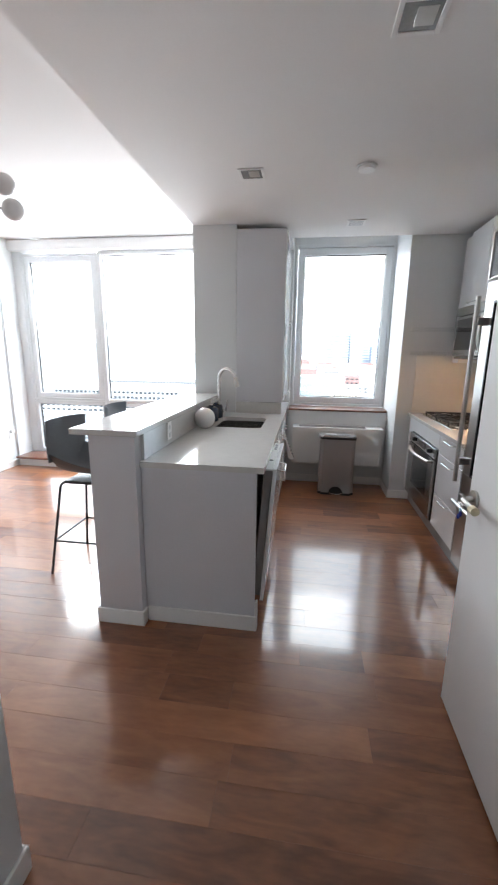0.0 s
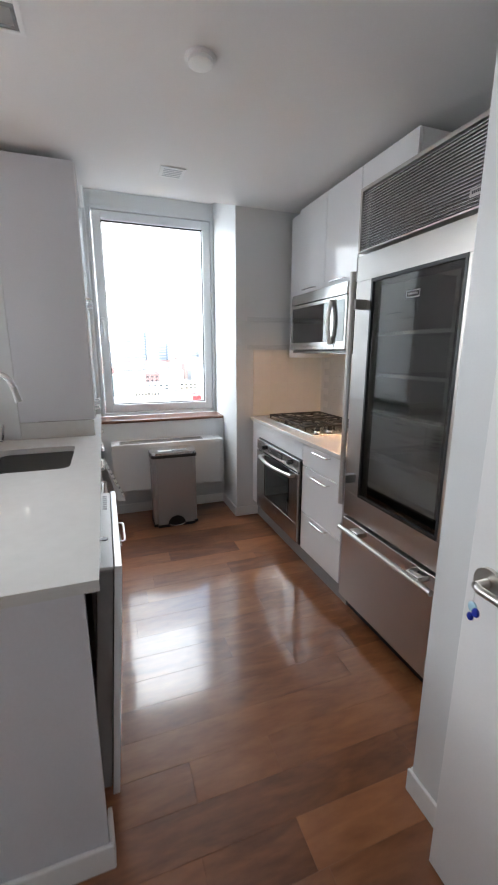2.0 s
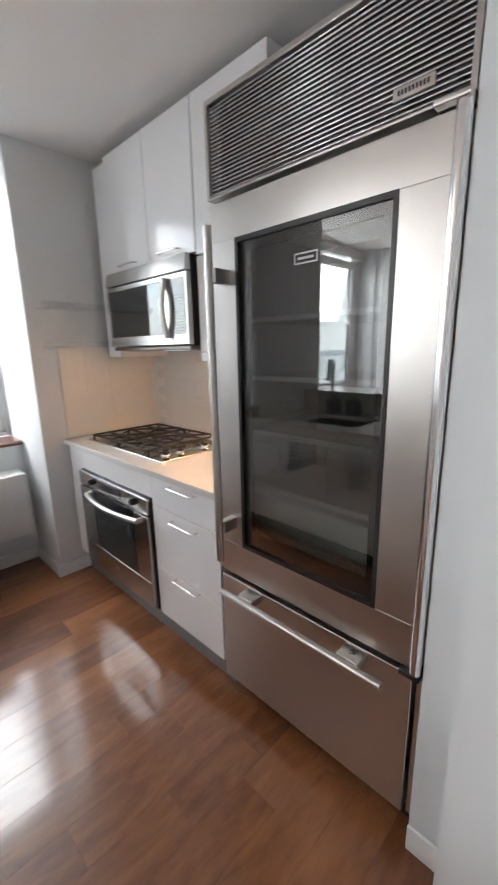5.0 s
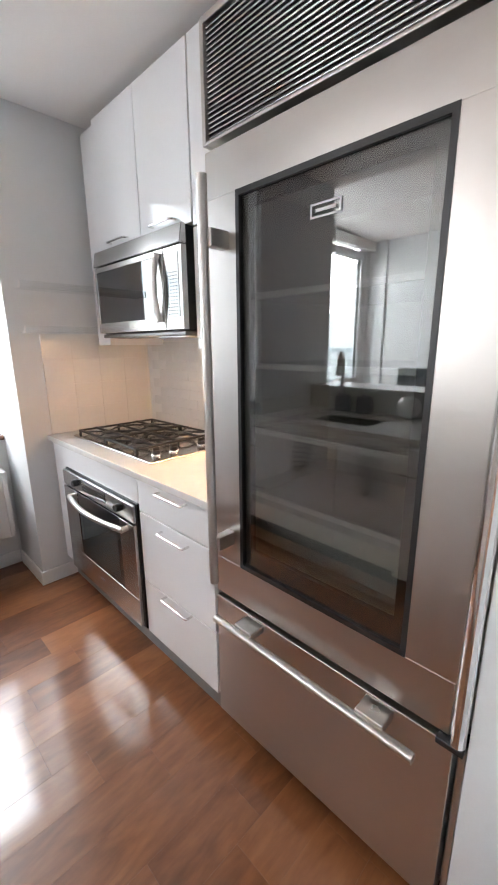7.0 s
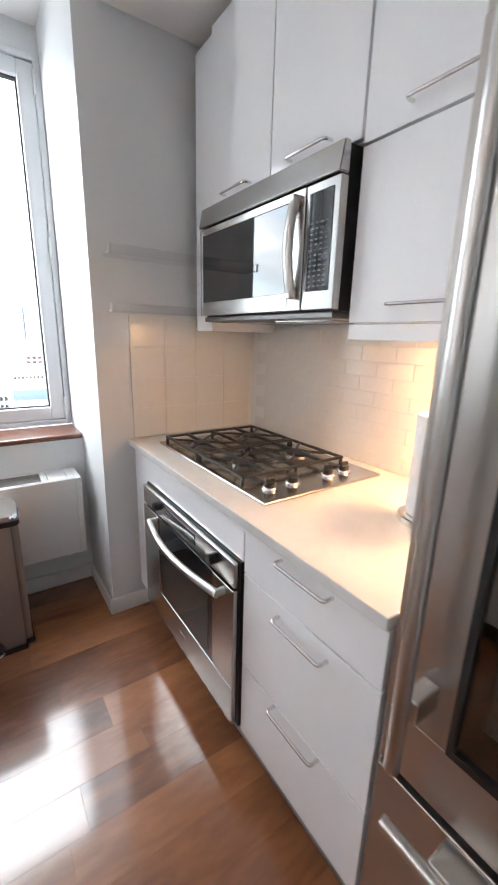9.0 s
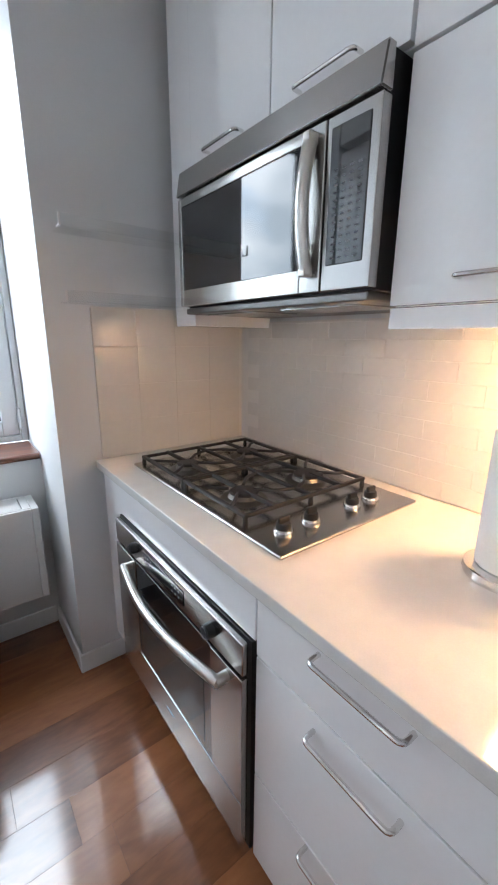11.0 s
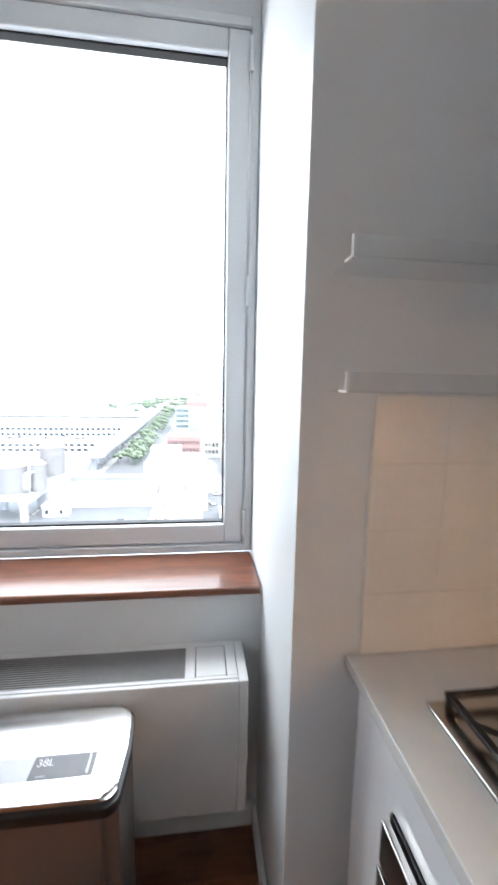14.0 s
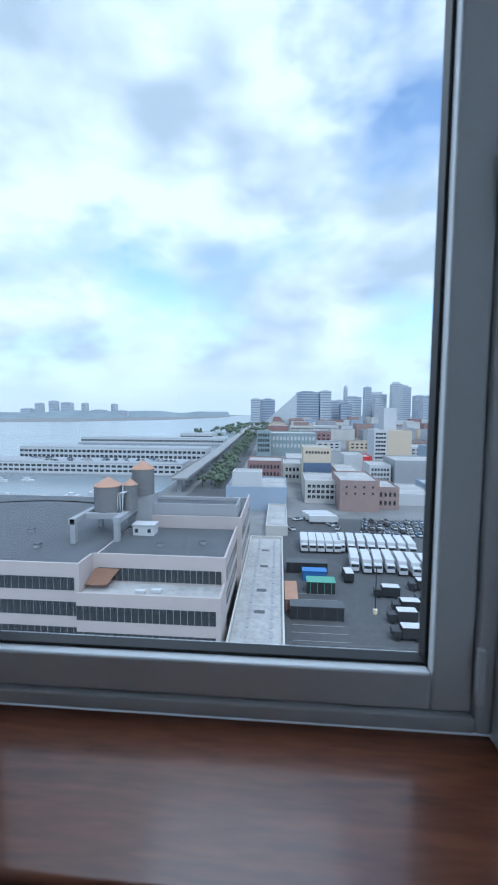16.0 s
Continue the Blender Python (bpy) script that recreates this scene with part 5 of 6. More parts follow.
# office block with set-back storeys
ob_ = thing("office_building", (-25, 80, G), "pinkish concrete office block with ribbon windows and dark flat roofs", "building")
bm = B()
box(bm, -140, -32.2, 66.0, 120, G, -24.9)
box(bm, -32.2, -8.3, 70.9, 90, G, -24.9)
box(bm, -32.2, -8.3, 64.8, 70.9, G, -29.2)
box(bm, -32.2, -7.4, 90, 115, G, -23.0)
body = part("wall", bm, M_CONC, ob_)
bm = B()
for s in ((-32.2, -8.3, 70.9, 71.3, -24.9, -24.0), (-8.7, -8.3, 71.3, 90, -24.9, -24.0), (-140, -32.2, 66.0, 66.4, -24.9, -24.0), (-32.6, -32.2, 66.4, 70.9, -24.9, -24.0),
          (-32.2, -7.4, 90.0, 90.4, -23.0, -22.0), (-7.8, -7.4, 90.4, 115, -23.0, -22.0), (-32.2, -8.3, 64.8, 65.2, -29.2, -28.4), (-8.7, -8.3, 65.2, 70.9, -29.2, -28.4)):
    box(bm, *s)
part("parapet", bm, M_CONC, ob_)
bm = B()
box(bm, -139, -32.7, 66.5, 119, -24.9, -24.75)
box(bm, -32.1, -8.8, 71.4, 89.9, -24.9, -24.75)
box(bm, -32.0, -7.9, 90.5, 114, -23.0, -22.85)
part("roof", bm, M_MEMB, ob_)
part("terrace", box(B(), -32.1, -8.8, 65.3, 70.8, -29.2, -29.1), M_WHROOF, ob_)
for (x0, x1, y, z0, z1, n) in ((-31.2, -9.0, 70.9, -28.8, -26.5, 20), (-60, -33, 66.0, -28.6, -26.4, 22), (-60, -9.0, 64.8, -33.0, -30.6, 44), (-60, -9.0, 64.8, -37.4, -35.0, 44)):
    yy = 66.0 if (y == 64.8 and x0 < -32.2) else y
    w = (x1 - x0) / n
    me = win_mesh(w * 0.92, z1 - z0, "y", M_OGLASS)
    for k in range(n):
        xc = x0 + (k + 0.5) * w
        piece_ = new("window", me)
        piece_.parent = body
        piece_.location = (xc, (66.0 if xc < -32.2 and y == 64.8 else y), (z0 + z1) / 2)
for z in (-27.6, -31.8, -36.2):
    windows(body, "x", -8.27 if z < -29 else -8.27, 72, 89, z - 1.2, z + 1.2, 14, 1, 0.92, 0.95)
windows(body, "x", -7.37, 91, 114, -38, -23.8, 8, 3, 0.8, 0.5)
bm = B()
vs = [bm.verts.new(p) for p in ((-31.6, 70.8, -26.6), (-27.2, 70.8, -26.6), (-28.2, 67.4, -28.2), (-32.0, 67.4, -28.2))]
bm.faces.new(vs)
bmesh.ops.solidify(bm, geom=list(bm.faces), thickness=0.15)
part("awning", bm, M_RUST, ob_)
bm = B()
n = 40
inner = [bm.verts.new((-62 + 40 * math.cos(math.pi * (0.35 + 0.75 * k / n)), 66 + 46 * math.sin(math.pi * (0.35 + 0.75 * k / n)), -24.7)) for k in range(n + 1)]
outer = [bm.verts.new((-62 + 41 * math.cos(math.pi * (0.35 + 0.75 * k / n)), 66 + 47 * math.sin(math.pi * (0.35 + 0.75 * k / n)), -24.7)) for k in range(n + 1)]
for k in range(n):
    bm.faces.new((inner[k], inner[k + 1], outer[k + 1], outer[k]))
bmesh.ops.solidify(bm, geom=list(bm.faces), thickness=-1.2)
part("curved_parapet", bm, M_GREYW, ob_)
for bx0, by0 in ((-23.0, 66.6), (-20.4, 67.2)):
    part("bench", box(B(), bx0, bx0 + 1.7, by0, by0 + 0.8, -29.09, -28.5, 0.05), M_WHITEW, ob_)

# rooftop plant: tanks, frame, cabin
wt = thing("water_tank_group", (-35.5, 85, -24.75), "three dark water tanks with rusty conical roofs on a concrete frame", "water tank")
bm = B()
for lx, ly in ((-39.4, 78), (-31.4, 79.8), (-39.2, 89.6), (-31.0, 90.5)):
    box(bm, lx - 0.5, lx + 0.5, ly - 0.5, ly + 0.5, -24.74, -19.9)
box(bm, -40.2, -39.0, 77.5, 90.5, -20.9, -19.8)
box(bm, -32.0, -30.6, 79.2, 91, -20.9, -19.8)
box(bm, -39.0, -32.0, 88.8, 90.0, -20.9, -19.8)
box(bm, -39.0, -32.0, 82.0, 83.0, -20.9, -19.8)
part("frame", bm, M_GREYW, wt)
for tx, ty, tr, z0, z1, zr in ((-35.6, 85.5, 2.85, -19.7, -14.6, -12.8), (-30.9, 86.0, 1.45, -19.7, -14.4, -13.2), (-30.2, 92.0, 2.5, -17.6, -11.8, -10.0)):
    tk = part("tank", lathe(B(), (tx, ty, 0), [(tr, z0), (tr, z1)], 24), M_TANK, wt)
    part("tank_roof", lathe(B(), (tx, ty, 0), [(tr + 0.12, z1 + 0.01), (tr + 0.1, z1 + 0.15), (0.15, zr), (0.1, zr + 0.2)], 24), M_RUST, tk)
part("pedestal", box(B(), -33, -27.6, 89.9, 94.5, -24.7, -17.65), M_GREYW, wt)
bm = B()
for k in range(3):
    tube(bm, rounded([(-32.9 + k * 0.5, 84.0, -24.7), (-32.9 + k * 0.5, 84.0, -16), (-31.6 + k * 0.3, 84.3, -15.6)], 0.5), 0.14, 8)
part("pipes", bm, M_CHROME, wt)
building("roof_plant_room", -29.5, -8.5, 91.5, 99, -20.4, M_GREYW, "grey plant enclosure on the dark roof", M_MEMB, -22.84, "plant room")
cb = thing("roof_cabin", (-27.4, 84.6, -24.74), "small white plant cabin on the dark roof", "cabin")
part("body", box(B(), -29.7, -25.2, 83.8, 86.6, -24.74, -22.6), M_WHITEW, cb)
part("roof", box(B(), -29.9, -25.0, 83.6, 86.8, -22.59, -22.4), M_WHITEW, cb)
for wx in (-28.9, -26.2):
    part("vent", box(B(), wx - 0.35, wx + 0.35, 83.74, 83.79, -24.1, -23.3), M_OGLASS, cb)
for sx, sy in ((-45, 75), (-52, 84), (-14, 80), (-12, 103), (-22, 78)):
    rv = thing("roof_vent", (sx, sy, -24.7), "small dark vent on a roof", "vent", "roof vents")
    zb = -22.84 if sy > 91 else -24.74
    part("stack", box(B(), sx - 0.5, sx + 0.5, sy - 0.5, sy + 0.5, zb, zb + 0.7), M_GREYW, rv)
    part("cap", box(B(), sx - 0.65, sx + 0.65, sy - 0.65, sy + 0.65, zb + 0.71, zb + 0.85), M_MEMB, rv)

# low building with the long pale roof
lb, lw = building("low_building", -7.4, 2.0, 62, 119, -36.0, M_OFFW, "long low building with a weathered pale flat roof", M_WHROOF)
bm = B()
for y in range(64, 118, 3):
    box(bm, -4.8, -4.2, y, y + 2.2, -35.88, -35.8)
    box(bm, -0.6, 0.0, y, y + 2.2, -35.88, -35.8)
part("seam_strips", bm, M_GREYW, lb)
for y in (75, 84, 97, 108):
    part("roof_patch", box(B(), -3.6, -1.6, y, y + 1.2, -35.88, -35.84), M_MEMB, lb)

# named blocks of the middle distance
def block(x0, x1, y0, depth, top, material, label, nx=0, nz=0, zlo=G + 2, fill=0.6, tall=0.5, wm=None, roof=None):
    b, wl_ = building("city_building", x0, x1, y0, y0 + depth, top, material, label, roof, G, "building", "city blocks")
    if nx:
        windows(wl_, "y", y0 - 0.02, x0 + 1, x1 - 1, zlo, top - 0.8, nx, nz, fill, tall, wm)
    return b, wl_


block(-24, 4.4, 187, 30, -34.5, M_BLUEW, "low blue-grey clad building")
building("roof_box", -21.2, -7.5, 189, 200, -27.9, M_WHITEW, "white plant box on a roof", None, -34.3, "plant room")
block(-4, 4.2, 150, 36, -42.0, M_OFFW, "low shed with a pale roof and roof plant")
block(14, 32, 205, 26, -34, M_OFFW, "off-white loft building with rows of windows", 7, 3, fill=0.7, tall=0.55)
block(15, 31.2, 240, 18, -20.4, M_TAN, "cream building with a dark blue lower wall", 8, 1, -24)
block(15.2, 31.0, 236, 3.9, -29.5, mat("navy_wall", (0.09, 0.13, 0.21), 0.6), "navy blue wall of a warehouse")
block(29.2, 47.2, 190, 30, -31.1, M_BRICK, "brown brick warehouse with few small windows", 4, 2, -38, 0.22, 0.3)
block(47.4, 58, 196, 22, -35.0, M_BRICK, "brick extension with large windows", 4, 2, G + 1, 0.5, 0.5)
block(-19.5, 2.3, 258, 24, -31, M_REDB, "red brick building with rows of windows", 9, 2, -41, 0.55, 0.5)
block(3.5, 15, 262, 24, -33, M_OFFW, "pale low loft building with windows", 4, 2)
block(33, 46, 225, 30, -32, M_OFFW, "pale building beside the loft", 4, 2)
block(48.6, 62, 300, 20, -31, M_WHITEW, "white building with a red end wall")
block(62.2, 68.8, 300, 20, -32, M_REDS, "bright red end wall of a building")
block(58.5, 72, 262, 20, -33, M_WHITEW, "white loft building with rows of windows", 6, 3, fill=0.7)
block(73.2, 110, 258, 30, -29.5, M_GREYW, "large grey windowless warehouse building")
block(76.8, 87, 330, 25, -13.6, M_WHITEW, "white office slab with ribbon windows", 4, 8, -40, 0.85, 0.5)
block(87.2, 106, 330, 25, -14.3, M_TAN, "tan blank tower block wall")
block(90.6, 101.3, 356, 20, 4.3, M_WHITEW, "plain white blank tower block")
block(-23, 39, 420, 40, -22, M_GREEN, "grey-green long rail building", 16, 2, -38, 0.6, 0.5, M_WHITEW)
block(-22, -8, 400, 18, -19, M_GREEN, "dark glassy office block, mid distance", 5, 4, -40, 0.7, 0.6)
block(19, 60, 700, 40, -25, M_OFFW, "long pale building with many windows", 14, 3, -40)
block(61, 102, 700, 40, -24, M_WHITEW, "long white building with many windows", 14, 3, -40)
block(60, 78, 205, 30, -40, M_WHITEW, "low white garage with flat roof")
block(80, 110, 190, 50, -38, M_BLUEW, "low blue-grey garage with flat roof")
block(6, 30, 300, 40, -34, M_GREYW, "low grey shed with flat roof")

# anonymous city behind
# M_TOWERW brings its painted-in haze to some of these walls
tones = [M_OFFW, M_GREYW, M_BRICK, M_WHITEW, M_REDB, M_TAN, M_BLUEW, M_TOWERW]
for gy in range(310, 1420, 58):
    for gx in range(-20, 900, 52):
        if gx > 0.55 * gy + 60 or crng.random() < 0.22 or (gy < 460 and gx < 110):
            continue
        w, d = crng.uniform(22, 42), crng.uniform(20, 42)
        hgt = crng.uniform(8, 20) + 0.011 * (gy - 300) * crng.random()
        m_ = crng.choice(tones)
        b, wl_ = building("city_building", gx, gx + w, gy, gy + d, G + hgt, m_, "mid-rise city building in the distance", crng.choice([M_WHROOF, M_MEMB]), G, "building", "city blocks")
        if gy < 640:
            windows(wl_, "y", gy - 0.02, gx + 1, gx + w - 1, G + 2, G + hgt - 0.8, 6, max(2, int(hgt / 5)), 0.55, 0.45)


# towers on the skyline; distance haze is painted into their colours
def tower(x0, x1, y, top, material, label, steps=0, depth=50):
    t_ = thing("skyscraper", ((x0 + x1) / 2, y + depth / 2, G), label, "skyscraper", "skyline")
    part("shaft", box(B(), x0, x1, y, y + depth, G, top), material, t_)
    w = x1 - x0
    part("crown", box(B(), x0 + w * 0.2, x1 - w * 0.25, y + 8, y + depth - 8, top, top + 4 + steps), material, t_)
    bm = B()
    nz = max(4, int((top - G) / 9))
    for k in range(nz):
        z = G + (k + 0.35) * (top - G) / nz
        box(bm, x0 + 1, x1 - 1, y - 0.5, y - 0.05, z, z + (top - G) / nz * 0.35)
    o_ = part("window_bands", bm, M_TOWERB if material is not M_TOWERB else M_TOWERG, t_)
    tagged(o_, "", "", "", "stuff")


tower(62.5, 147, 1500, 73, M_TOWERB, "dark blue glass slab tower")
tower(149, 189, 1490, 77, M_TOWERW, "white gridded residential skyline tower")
tower(-108, -72, 1500, 47, M_TOWERW, "pale tower with haze painted into its colour")
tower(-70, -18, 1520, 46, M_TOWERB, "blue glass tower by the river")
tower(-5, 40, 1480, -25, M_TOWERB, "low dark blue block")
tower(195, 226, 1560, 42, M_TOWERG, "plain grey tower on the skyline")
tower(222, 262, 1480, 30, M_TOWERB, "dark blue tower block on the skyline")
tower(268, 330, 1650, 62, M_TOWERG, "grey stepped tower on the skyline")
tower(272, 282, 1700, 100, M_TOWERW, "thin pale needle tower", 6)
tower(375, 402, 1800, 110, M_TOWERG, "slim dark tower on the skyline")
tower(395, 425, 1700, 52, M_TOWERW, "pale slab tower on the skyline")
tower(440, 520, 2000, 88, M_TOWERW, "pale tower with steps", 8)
tower(520, 565, 1900, 132, M_TOWERW, "tall tower painted pale for haze", 6)
tower(570, 620, 1950, 120, M_TOWERG, "tall grey tower with haze painted into its colour", 6)
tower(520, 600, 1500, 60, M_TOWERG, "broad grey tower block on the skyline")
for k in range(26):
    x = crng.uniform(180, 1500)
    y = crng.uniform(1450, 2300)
    tower(x, x + crng.uniform(25, 55), y, G + crng.uniform(50, 130), crng.choice([M_TOWERW, M_TOWERG, M_TOWERB, M_TOWERW]), "distant skyline tower with haze painted into its colour")
py = thing("sloped_tower", (0, 1490, G), "white sloped pyramid tower with a slanting face", "skyscraper", "skyline")
bm = B()
vs = [bm.verts.new(p) for p in ((-75, 1440, -57), (61, 1440, -57), (61, 1440, 66), (-75, 1500, -57), (61, 1500, -57))]
for f in ((0, 1, 2), (0, 3, 4, 1), (1, 4, 2), (0, 2, 3), (3, 2, 4)):
    bm.faces.new([vs[k] for k in f])
part("shaft", bm, M_TOWERW, py)

# piers, sheds, elevated road
def pier(x0, x1, y0, y1, top, label, storeys=2):
    p = thing("pier_shed", ((x0 + x1) / 2, (y0 + y1) / 2, G), label, "pier", "piers")
    part("deck", box(B(), x0 - 3, x1 + 2, y0 - 3, y1 + 3, G - 1, G + 1.5), M_GREYW, p)
    wl_ = part("wall", box(B(), x0, x1, y0, y1, G + 1.5, top), M_WHITEW, p)
    part("roof", box(B(), x0, x1, y0, y1, top, top + 0.3), M_GREYW, p)
    n = int((x1 - x0) / 4.2)
    windows(wl_, "y", y0 - 0.05, x0, x1, G + 2, top - 0.4, n, storeys, 0.72, 0.5, M_OGLASS)
    part("rail", box(B(), x0, x1, y0, y0 + 0.3, top + 0.31, top + 1.4), M_WHITEW, p)
    return p


pier(-330, -67, 275, 306, -36.2, "long white two-storey pier shed with roof parking")
pier(-240, -65, 355, 385, -33.4, "white pier shed further out")
pier(-276, -75, 540, 575, -37.0, "low grey pier shed", 1)
pier(-150, -100, 600, 640, -34, "white shed at the river's edge", 1)
el = thing("elevated_road", (-60, 370, G), "elevated concrete road along the river", "road", "", "structure")
bm = B()
poly = [(-60, 222), (-50, 222), (-52, 330), (-57, 520), (-75, 1100), (-83, 1100), (-66, 520), (-61, 330)]
prism(bm, poly, -37.6, -36.4)
part("deck", bm, M_PAVE, el)
bm = B()
prism(bm, [(-60.4, 222), (-60, 222), (-61, 330), (-61.4, 330)], -36.4, -35.4)
prism(bm, [(-50.0, 222), (-49.6, 222), (-51.6, 330), (-52, 330)], -36.4, -35.4)
part("barrier", bm, M_PAVE, el)
for k in range(16):
    y = 226 + k * 18
    part("pillar", box(B(), -57.5 - k * 0.3, -55 - k * 0.3, y, y + 2, G, -37.6), M_GREYW, el)
solo("river_road", prism(B(), [(-49, 205), (-27, 205), (-31, 520), (-45, 1100), (-62, 1100), (-54, 520)], G + 0.03, G + 0.13), M_ASPH, "wide asphalt road beside the river", "road", "", "structure")


def foliage(bm, x, y, z, r):
    """An uneven crown of many small clumps."""
    for k in range(9):
        a, b = crng.uniform(0, 6.28), crng.uniform(-0.3, 1)
        q = r * crng.uniform(0.3, 0.8)
        c = (x + q * math.cos(a), y + q * math.sin(a), z + r * 0.5 * b)
        bmesh.ops.create_icosphere(bm, subdivisions=1, radius=r * crng.uniform(0.22, 0.46), matrix=Matrix.LocRotScale(c, Euler((a, b, a)), (1, crng.uniform(0.6, 1.2), crng.uniform(0.6, 1))))


bm = B()
for k in range(90):
    t_ = k / 90
    y = 240 + 560 * t_ ** 1.3
    x = -38 - (y - 240) * 0.022 + crng.uniform(-9, 7)
    foliage(bm, x, y, G + 5, crng.uniform(2.6, 4.6))
    cyl(bm, (x, y, G), (x, y, G + 4.2), 0.35, 6, 0.2)
solo("street_trees", bm, M_TREE, "rows of leafy green trees along the river road", "trees", "", "stuff")
bm = B()
for k in range(60):
    foliage(bm, crng.uniform(-160, -20), crng.uniform(640, 1300), G + 6, crng.uniform(5, 11))
solo("park_trees", bm, M_TREE, "distant green park trees by the river", "trees", "", "stuff")

# far shore, its colour greyed blue to paint in haze
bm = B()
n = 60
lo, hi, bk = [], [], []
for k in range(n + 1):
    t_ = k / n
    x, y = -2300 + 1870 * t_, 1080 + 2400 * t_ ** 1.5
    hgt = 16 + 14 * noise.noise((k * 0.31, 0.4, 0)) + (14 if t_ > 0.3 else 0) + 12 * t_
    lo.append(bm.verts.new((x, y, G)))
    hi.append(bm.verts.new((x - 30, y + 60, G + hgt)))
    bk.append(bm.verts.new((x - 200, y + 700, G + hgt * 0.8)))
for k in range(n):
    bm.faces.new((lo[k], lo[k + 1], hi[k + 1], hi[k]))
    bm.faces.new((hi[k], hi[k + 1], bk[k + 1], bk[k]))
solo("hazed_far_shore", bm, M_SHORE, "wooded far shore of the river with haze painted into its colour", "shore", "", "structure")
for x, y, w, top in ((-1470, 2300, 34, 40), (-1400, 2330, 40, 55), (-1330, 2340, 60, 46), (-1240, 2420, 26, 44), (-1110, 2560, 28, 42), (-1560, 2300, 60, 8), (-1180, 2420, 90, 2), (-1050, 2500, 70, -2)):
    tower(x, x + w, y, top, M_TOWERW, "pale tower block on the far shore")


# vehicles in the lot
def truck(name, L, W, H, paint, roof, label, cabl=1.9):
    t_ = thing(name, (0, 0, 0), label, "truck", "parked trucks")
    part("cargo_box", box(B(), -L / 2, L / 2 - cabl, -W / 2, W / 2, 0.7, H, 0.06), paint, t_)
    part("roof", box(B(), -L / 2 + 0.05, L / 2 - cabl - 0.05, -W / 2 + 0.05, W / 2 - 0.05, H + 0.003, H + 0.06), roof, t_)
    cb_ = part("cab", box(B(), L / 2 - cabl + 0.05, L / 2, -W / 2 + 0.1, W / 2 - 0.1, 0.6, H * 0.75, 0.12), paint, t_)
    part("windscreen", box(B(), L / 2 - 0.1, L / 2 + 0.02, -W / 2 + 0.25, W / 2 - 0.25, H * 0.48, H * 0.7), M_OGLASS, cb_)
    for wx in (-L / 2 + 1.1, L / 2 - 1.0):
        for sy in (-1, 1):
            part("wheel", cyl(B(), (wx, sy * (W / 2 - 0.3), 0.48), (wx, sy * W / 2, 0.48), 0.48, 14), M_TYRE, t_)
    return t_


GT = G + 0.12
v = truck("delivery_truck", 6.2, 2.3, 2.9, M_BLKP, M_WHITEW, "black delivery truck with a white roof parked in the lot")
v.matrix_basis = pose(27.2, 84.5, GT, 0, 0, 180)
for x, y, a in ((28.2, 91.2, 180), (30.5, 96.0, 180), (28.0, 103.3, 178), (36, 84, 180), (36.5, 92, 180), (37, 100, 180), (38, 108, 182), (20, 113, 92)):
    copy_thing(v, pose(x, y, GT, 0, 0, a))
v2 = truck("box_truck", 11.0, 2.5, 3.7, M_WHITEW, M_WHITEW, "white box truck parked in a long row", 2.0)
v2.matrix_basis = pose(23.5, 123, GT, 0, 0, -96)
for k in range(1, 9):
    copy_thing(v2, pose(23.5 + k * 3.3, 123 - k * 0.35 + crng.uniform(-0.7, 0.7), GT, 0, 0, -96 + crng.uniform(-2, 2)))
for k in range(8):
    copy_thing(v2, pose(22.0 + k * 3.2, 139 - k * 0.2, GT, 0, 0, -95))
for k in range(5):
    copy_thing(v2, pose(9.5 + k * 2.7, 138, GT, 0, 0, -91))
v3 = truck("coach", 12.0, 2.6, 3.3, M_WHITEW, M_WHITEW, "white coach parked on the far lot", 0.6)
v3.matrix_basis = pose(17, 176, G, 0, 0, 4)
for k in range(1, 3):
    copy_thing(v3, pose(17 + k * 1.2, 176 - k * 3.6, G if 176 - k * 3.6 > 176 else GT, 0, 0, 4))


def car(x, y, a, paint):
    c = thing("parked_car", (0, 0, 0), "parked car among others in the lot", "car", "parked cars")
    bd = part("body", box(B(), -2.1, 2.1, -0.85, 0.85, 0.3, 0.85, 0.15), paint, c)
    part("cabin", box(B(), -1.3, 0.9, -0.72, 0.72, 0.86, 1.4, 0.2), M_OGLASS, c)
    for wx in (-1.3, 1.3):
        for sy in (-1, 1):
            part("wheel", cyl(B(), (wx, sy * 0.66, 0.32), (wx, sy * 0.87, 0.32), 0.32, 12), M_TYRE, c)
    c.matrix_basis = pose(x, y, GT, 0, 0, a)
    return c


kinds = [car(33, 150, 90, M_CARP), car(36, 150, 90, M_WHITEW), car(39, 150, 92, M_BLKP), car(42, 150, 90, M_BLUEW)]
for r in range(5):
    for k in range(12):
        if crng.random() < 0.85:
            copy_thing(kinds[crng.randrange(4)], pose(33 + k * 2.9 + r, 154 + r * 4.6 + crng.uniform(-0.4, 0.4), GT, 0, 0, 90 + crng.uniform(-4, 4)))
for x, y in ((22, 165), (6, 158), (9, 172), (24, 160)):
    copy_thing(kinds[crng.randrange(4)], pose(x, y, GT, 0, 0, crng.uniform(0, 180)))
for k in range(40):
    copy_thing(kinds[crng.randrange(4)], pose(-190 + k * 3 + crng.uniform(-0.5, 0.5), crng.choice([282, 290, 298]), -35.9, 0, 0, 90))

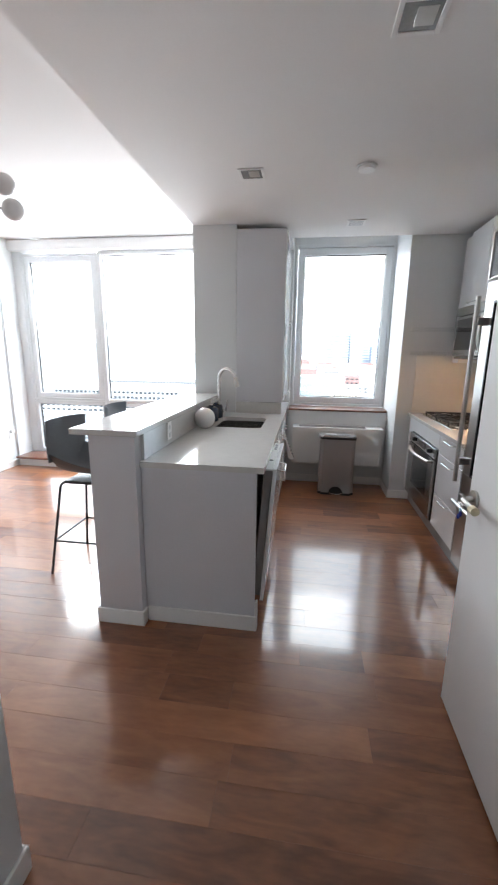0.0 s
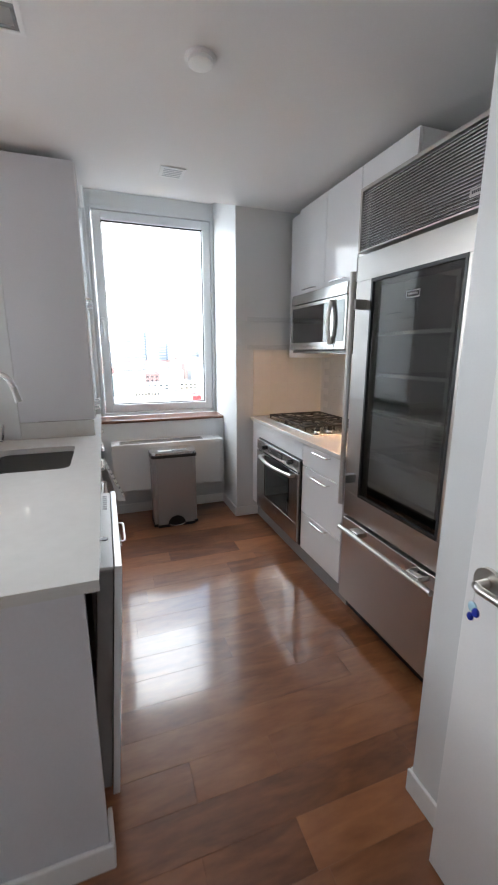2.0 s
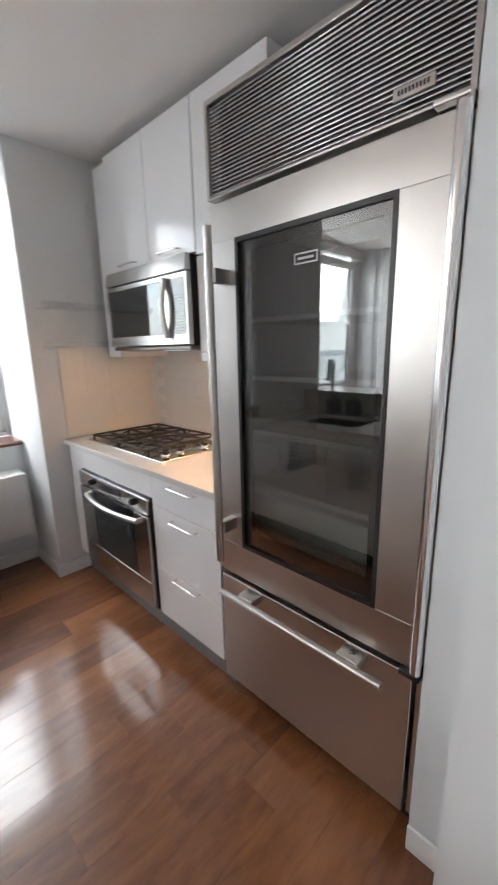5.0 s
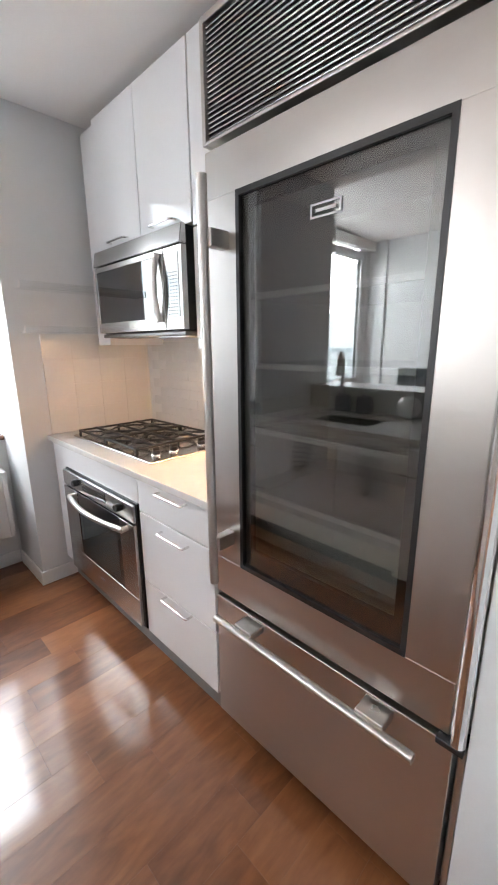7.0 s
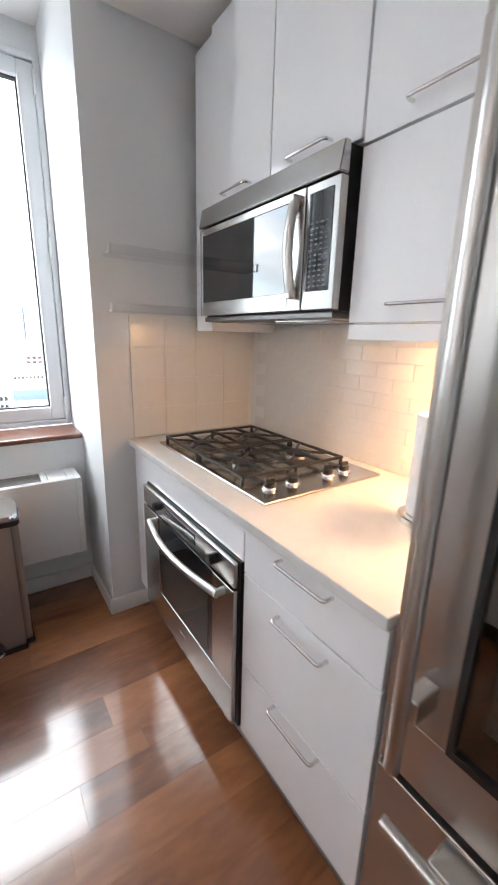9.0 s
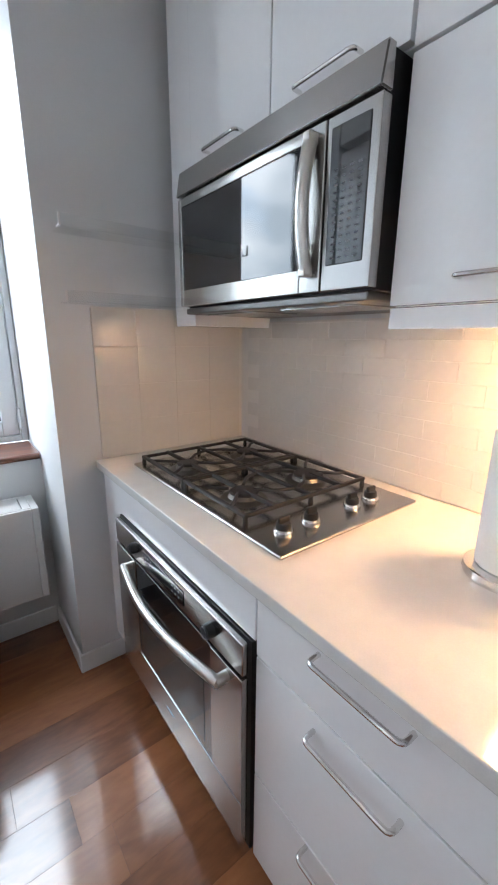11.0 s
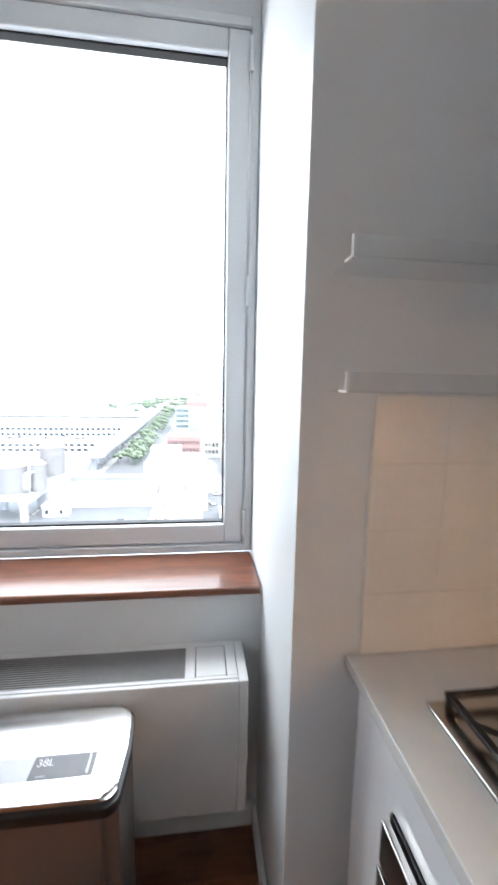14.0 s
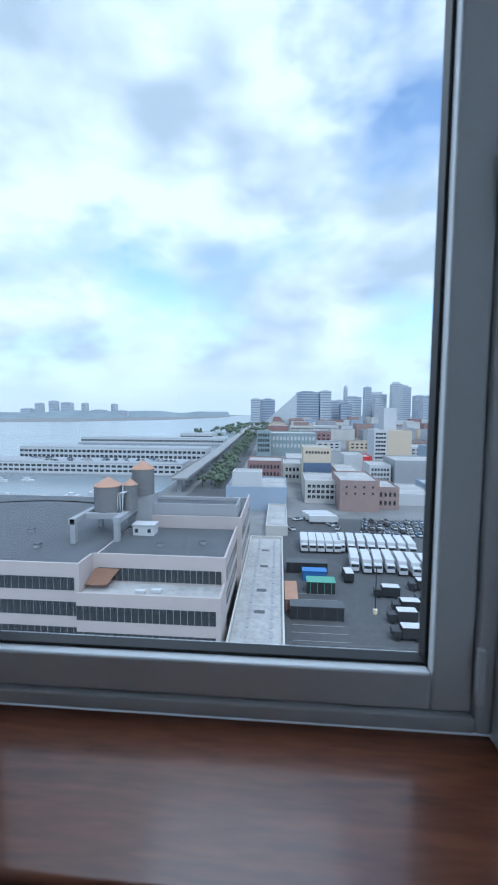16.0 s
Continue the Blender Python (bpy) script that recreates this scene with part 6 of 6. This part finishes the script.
# sheds and containers in the lot
def shed(name, x0, x1, y0, y1, h, wallm, roofm, label):
    s = thing(name, ((x0 + x1) / 2, (y0 + y1) / 2, GT), label, "container", "lot sheds")
    part("body", box(B(), x0, x1, y0, y1, GT, GT + h, 0.05), wallm, s)
    part("roof", box(B(), x0 - 0.15, x1 + 0.15, y0 - 0.15, y1 + 0.15, GT + h + 0.003, GT + h + 0.2, 0.03), roofm, s)
    for k in range(4):
        x = x0 + (k + 0.5) * (x1 - x0) / 4
        part("rib", box(B(), x - 0.08, x + 0.08, y0 - 0.06, y0 - 0.002, GT + 0.1, GT + h - 0.1), roofm, s)


shed("black_trailer", 3.7, 15.5, 90.2, 93.2, 3.0, M_BLKP, M_MEMB, "long black trailer parked in the lot")
shed("green_kiosk", 8.2, 15.3, 103.2, 106.6, 3.0, M_BLKP, M_TARPG, "dark kiosk with a green roof")
shed("blue_container", 7.6, 14.0, 111, 113.6, 2.6, M_TARPB, M_TARPB, "blue covered container in the lot")
shed("dark_trailer", 3.2, 14.9, 116, 119, 3.0, M_BLKP, M_MEMB, "long dark trailer in the lot")
shed("brick_hut", 2.6, 5.4, 94, 104, 2.6, M_REDB, M_RUST, "low reddish hut beside the lot")
lp = thing("lot_lamp", (23.2, 94.4, GT), "tall dark lamp post on a yellow footing in the lot", "street lamp")
part("pole", tube(B(), [(23.2, 94.4, GT), (23.2, 94.4, GT + 11)], 0.13, 8), M_BLKP, lp)
part("footing", lathe(B(), (23.2, 94.4, GT), [(0.5, 0), (0.5, 1.0), (0.4, 1.1)], 14), M_CREAM, lp)
part("lamp_head", box(B(), 22.3, 24.1, 94.2, 94.6, GT + 10.95, GT + 11.2, 0.05), M_BLKP, lp)
# moored boats in the basin
for k in range(9):
    x, y = -98 - k * 11 + crng.uniform(-3, 3), crng.uniform(192, 250)
    bt = thing("moored_boat", (x, y, G + 0.25), "small white boat moored in the basin", "boat", "boats")
    bm = prism(B(), [(x - 4, y - 1.3), (x + 2.5, y - 1.5), (x + 5, y), (x + 2.5, y + 1.5), (x - 4, y + 1.3)], G + 0.25, G + 1.5)
    part("hull", bm, M_WHITEW, bt)
    part("cabin", box(B(), x - 2, x + 1, y - 0.9, y + 0.9, G + 1.5, G + 2.8, 0.1), M_WHITEW, bt)

# ---- tiles and planks ----
def tile_mesh(name, w, h, d, material, axis):
    """One glazed tile; axis: the way its face looks."""
    bm = B()
    if axis == "x":
        box(bm, -d, 0, -w / 2, w / 2, -h / 2, h / 2, 0.0007, 1)
    else:
        box(bm, -w / 2, w / 2, -d, 0, -h / 2, h / 2, 0.0007, 1)
    return smooth_mesh(name, bm, material, 0)


def piece(name, me, parent, at):
    ob = new(name, me)
    ob.parent = parent
    ob.location = at
    return ob


TW, TH, TG = 0.1511, 0.0546, 0.0009
bs = solo("backsplash_east", box(B(), XR - 0.008, XR - 0.001, 2.812, 4.2305, 0.8915, 1.40), M_GROUT, "cream glazed subway tile backsplash behind the cooktop", "backsplash", "", "structure")
full, half = tile_mesh("tile", TW, TH, 0.0022, M_TILE, "x"), tile_mesh("tile_half", TW / 2 - TG / 2, TH, 0.0022, M_TILE, "x")
rows = int(0.507 / (TH + TG))
for r in range(rows):
    z = 0.8925 + TH / 2 + r * (TH + TG)
    y = 2.815
    if r % 2:
        piece("tile", half, bs, (XR - 0.0079, y + (TW / 2 - TG / 2) / 2, z))
        y += TW / 2 + TG / 2
    while y + TW < 4.222:
        piece("tile", full, bs, (XR - 0.0079, y + TW / 2, z))
        y += TW + TG
bs2 = solo("backsplash_north", box(B(), 1.2155, XR - 0.0082, 4.231, 4.2395, 0.8915, 1.43), M_GROUT, "cream glazed tile backsplash on the column's face", "backsplash", "", "structure")
big = tile_mesh("tile_large", 0.1563, 0.1353, 0.0018, M_TILE, "y")
for r in range(4):
    for c in range(4):
        piece("tile", big, bs2, (1.2165 + 0.0775 + c * 0.1575, 4.2308, 0.8925 + 0.067 + r * 0.1365))

fl = solo("floor", box(B(), XL - 0.2, XR + 0.2, YB - 0.2, 5.08, -0.06, -0.0125), M_GAP, "reddish stained oak strip floor with a satin sheen", "floor", "", "structure")
rng = random.Random(7)
PW, SEAM = 0.1413, 3.781          # plank pitch, and one seam's place
lengths = [0.3, 0.7, 0.95, 1.2, 1.5, 0.5]
plank_me = []
for L in lengths:
    bm = box(B(), 0.0001, L - 0.0001, 0.0001, PW - 0.0001, -0.012, 0.0, 0.0005, 1)
    plank_me.append(smooth_mesh("plank", bm, M_FLOOR, 0))
# planks run across the kitchen, each bedded a hair out of level
row = -42
while SEAM + row * PW < 4.64:
    y = SEAM + row * PW
    x = XL - 0.15 - rng.random() * 1.2
    if row == 0:
        x = 0.758 - 1.2 - 0.95 - 1.5 - 0.7
    order = [3, 2, 4, 1] if row == 0 else []
    while x < XR + 0.1:
        k = order.pop() if order else rng.randrange(len(lengths))
        if y + PW > YB:
            pl = piece("plank", plank_me[k], fl, (x, y, rng.uniform(-0.0004, -0.0001)))
            pl.rotation_euler = (radians(rng.uniform(-0.1, 0.1)), radians(rng.uniform(-0.015, 0.015)), 0)
        x += lengths[k]
    row += 1
